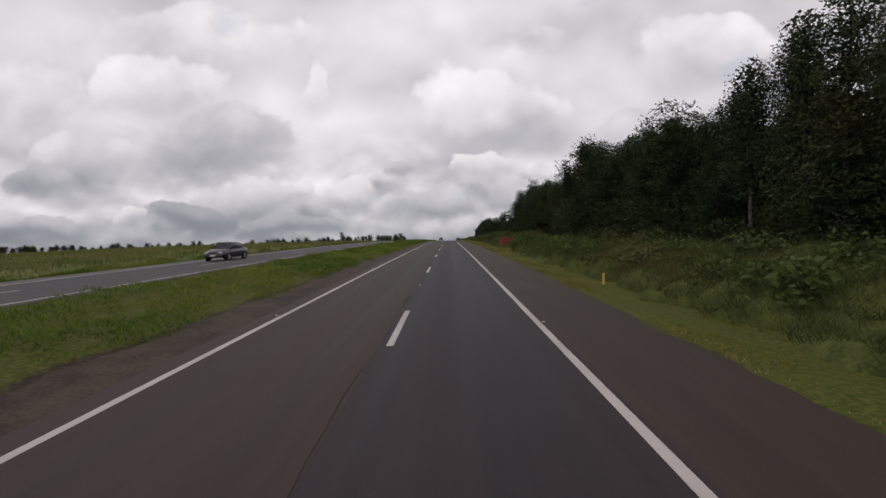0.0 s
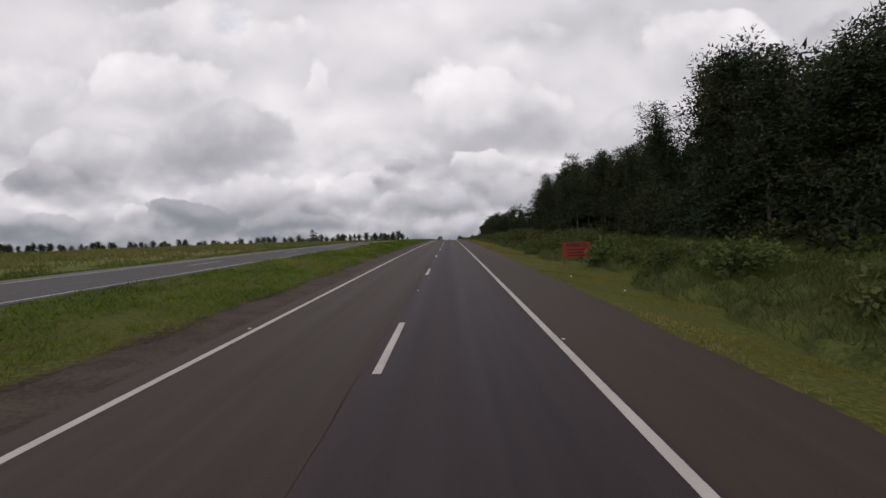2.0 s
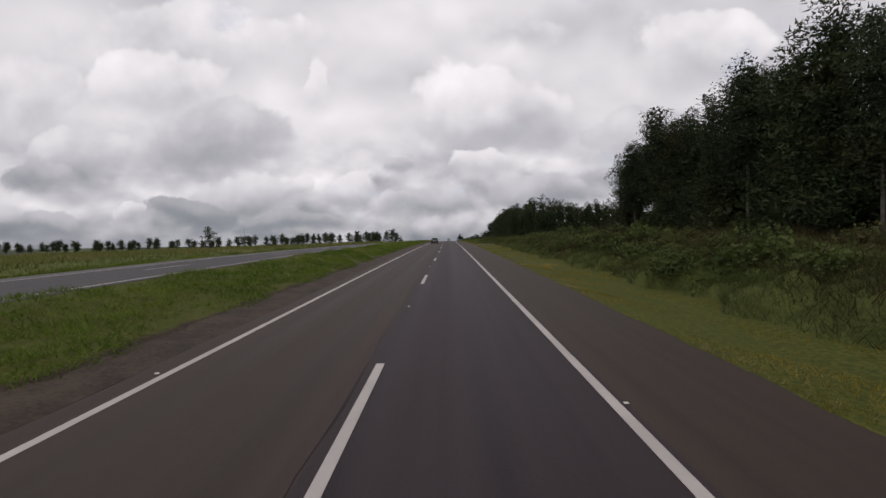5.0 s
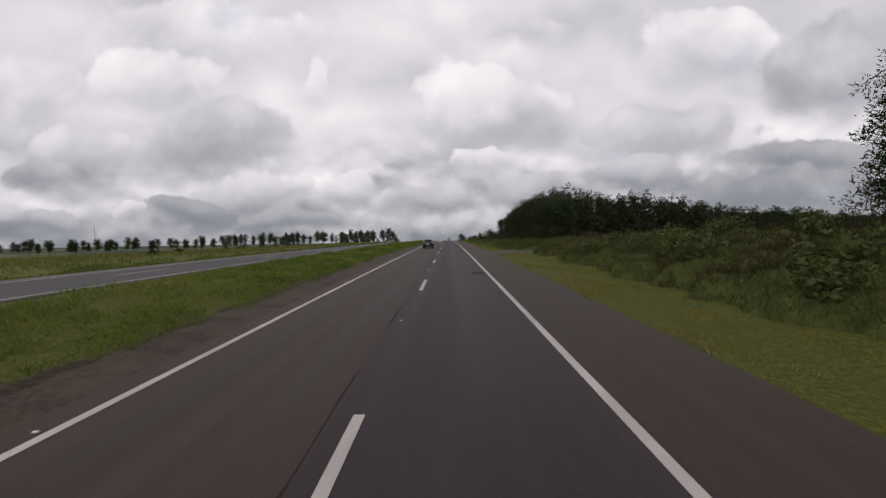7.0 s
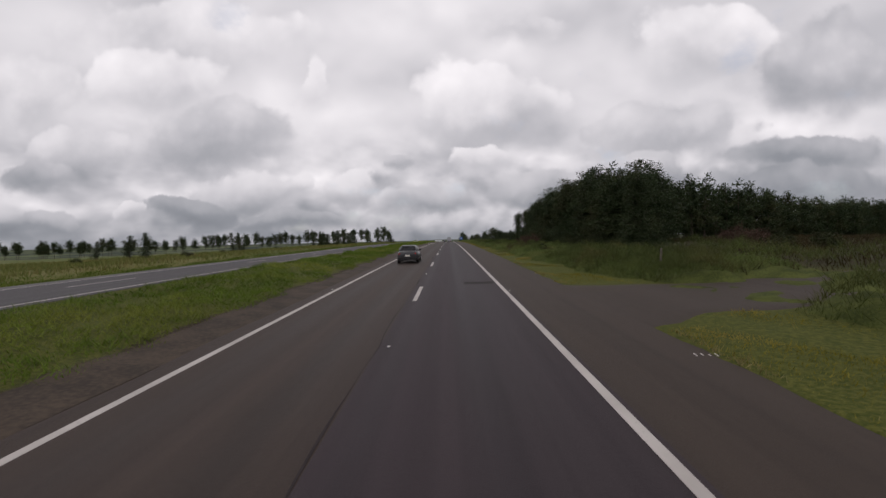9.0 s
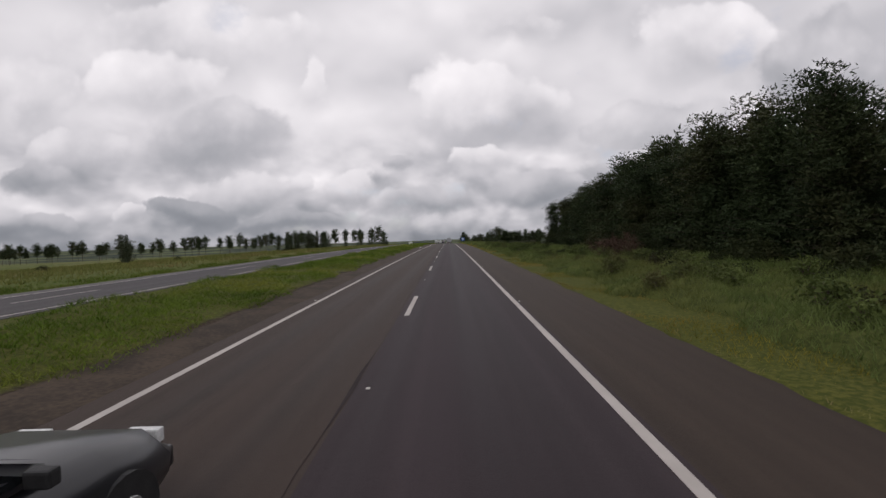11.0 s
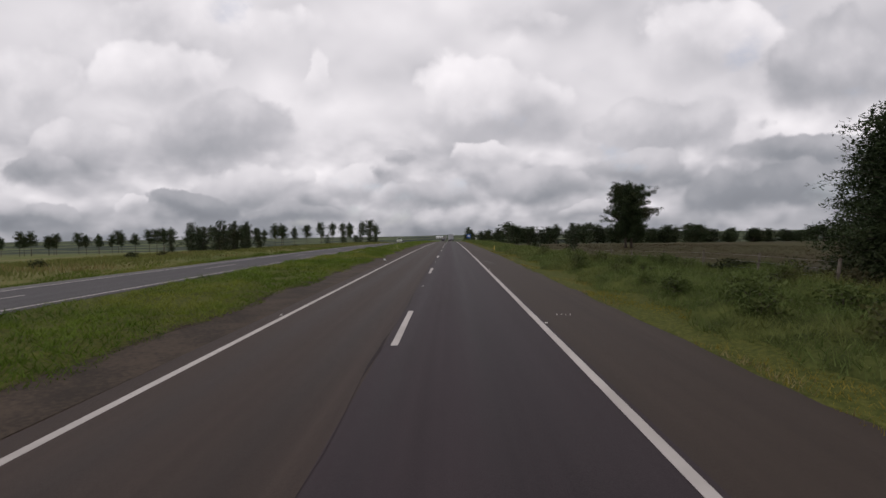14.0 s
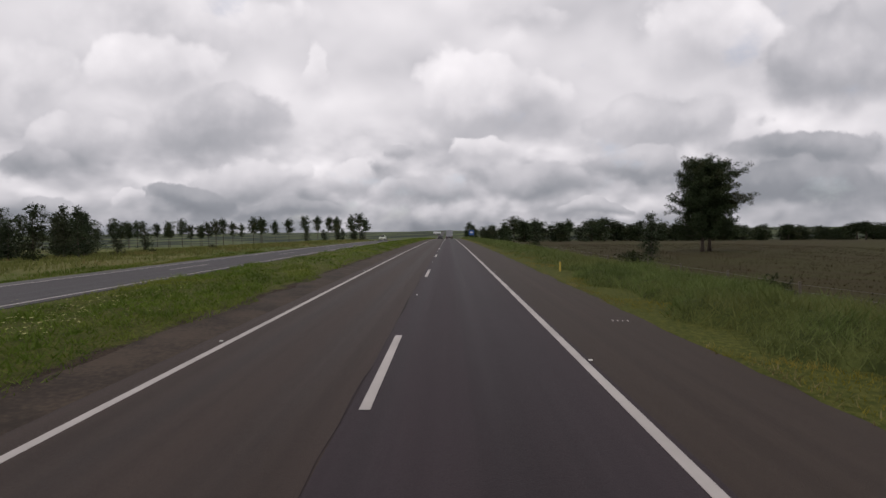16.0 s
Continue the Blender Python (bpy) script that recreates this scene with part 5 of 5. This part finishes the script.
NAVY = paint("navy_car_paint", (0.020, 0.019, 0.032), (0.028, 0.026, 0.042))
BLACKP = paint("black_car_paint", (0.012, 0.012, 0.015), (0.018, 0.018, 0.021))
PALE = paint("pale_green_car_paint", (0.42, 0.46, 0.36), (0.48, 0.50, 0.40))


def grade(y):
    return math.degrees(math.atan(float(slope(y))))


sedan(-17.35, 34.5, on_road(-17.35, 34.5), 180, NAVY, "dark navy saloon car on the opposite carriageway", -grade(34.5))
sedan(-2.9, 190.0, on_road(-2.9, 190.0), 0, BLACKP, "black saloon car in the passing lane", grade(190.0))
sedan(-2.7, 436.0, on_road(-2.7, 436), 0, NAVY, "dark saloon car far ahead in the passing lane", grade(436))
sedan(-17.3, 392.0, on_road(-17.3, 392), 180, PALE, "pale green car coming along the opposite carriageway", -grade(392))

# the lorry far ahead
lo = thing("truck", 0.7, 446.0, on_road(0.7, 446), "grey box lorry far ahead in the driving lane", "truck")
M_BOX = mottled("lorry_box_panels", (0.30, 0.31, 0.33), (0.38, 0.39, 0.41), 1, 12, 0.5)
part("cargo_box", box(0, 0, 2.25, 2.45, 7.0, 2.5, 0.04), M_BOX, lo, "grey cargo box")
part("chassis", box(0, 0.8, 0.85, 0.9, 9.2, 0.25), M_TRIM, lo)
part("cab", box(0, 4.7, 1.75, 2.35, 1.9, 2.3, 0.15), M_BOX, lo)
part("bumper", box(0, -3.6, 0.65, 2.3, 0.12, 0.2, 0.02), M_TRIM, lo)
for s in (1, -1):
    part("tail_light", box(s * 0.95, -3.68, 0.85, 0.35, 0.05, 0.12), M_RED, lo)
    part("rear_door", box(s * 0.60, -3.52, 2.25, 1.16, 0.04, 2.35, 0.01), M_BOX, lo)
    for yy in (-2.4, -1.2, 4.3):
        bm = bmesh.new()
        bmesh.ops.create_cone(bm, segments=20, radius1=0.5, radius2=0.5, depth=0.30, cap_ends=True, matrix=Matrix.Translation((s * 1.0, yy, 0.5)) @ Matrix.Rotation(math.pi / 2, 4, "Y"))
        part("wheel", bm, M_TYRE, lo)
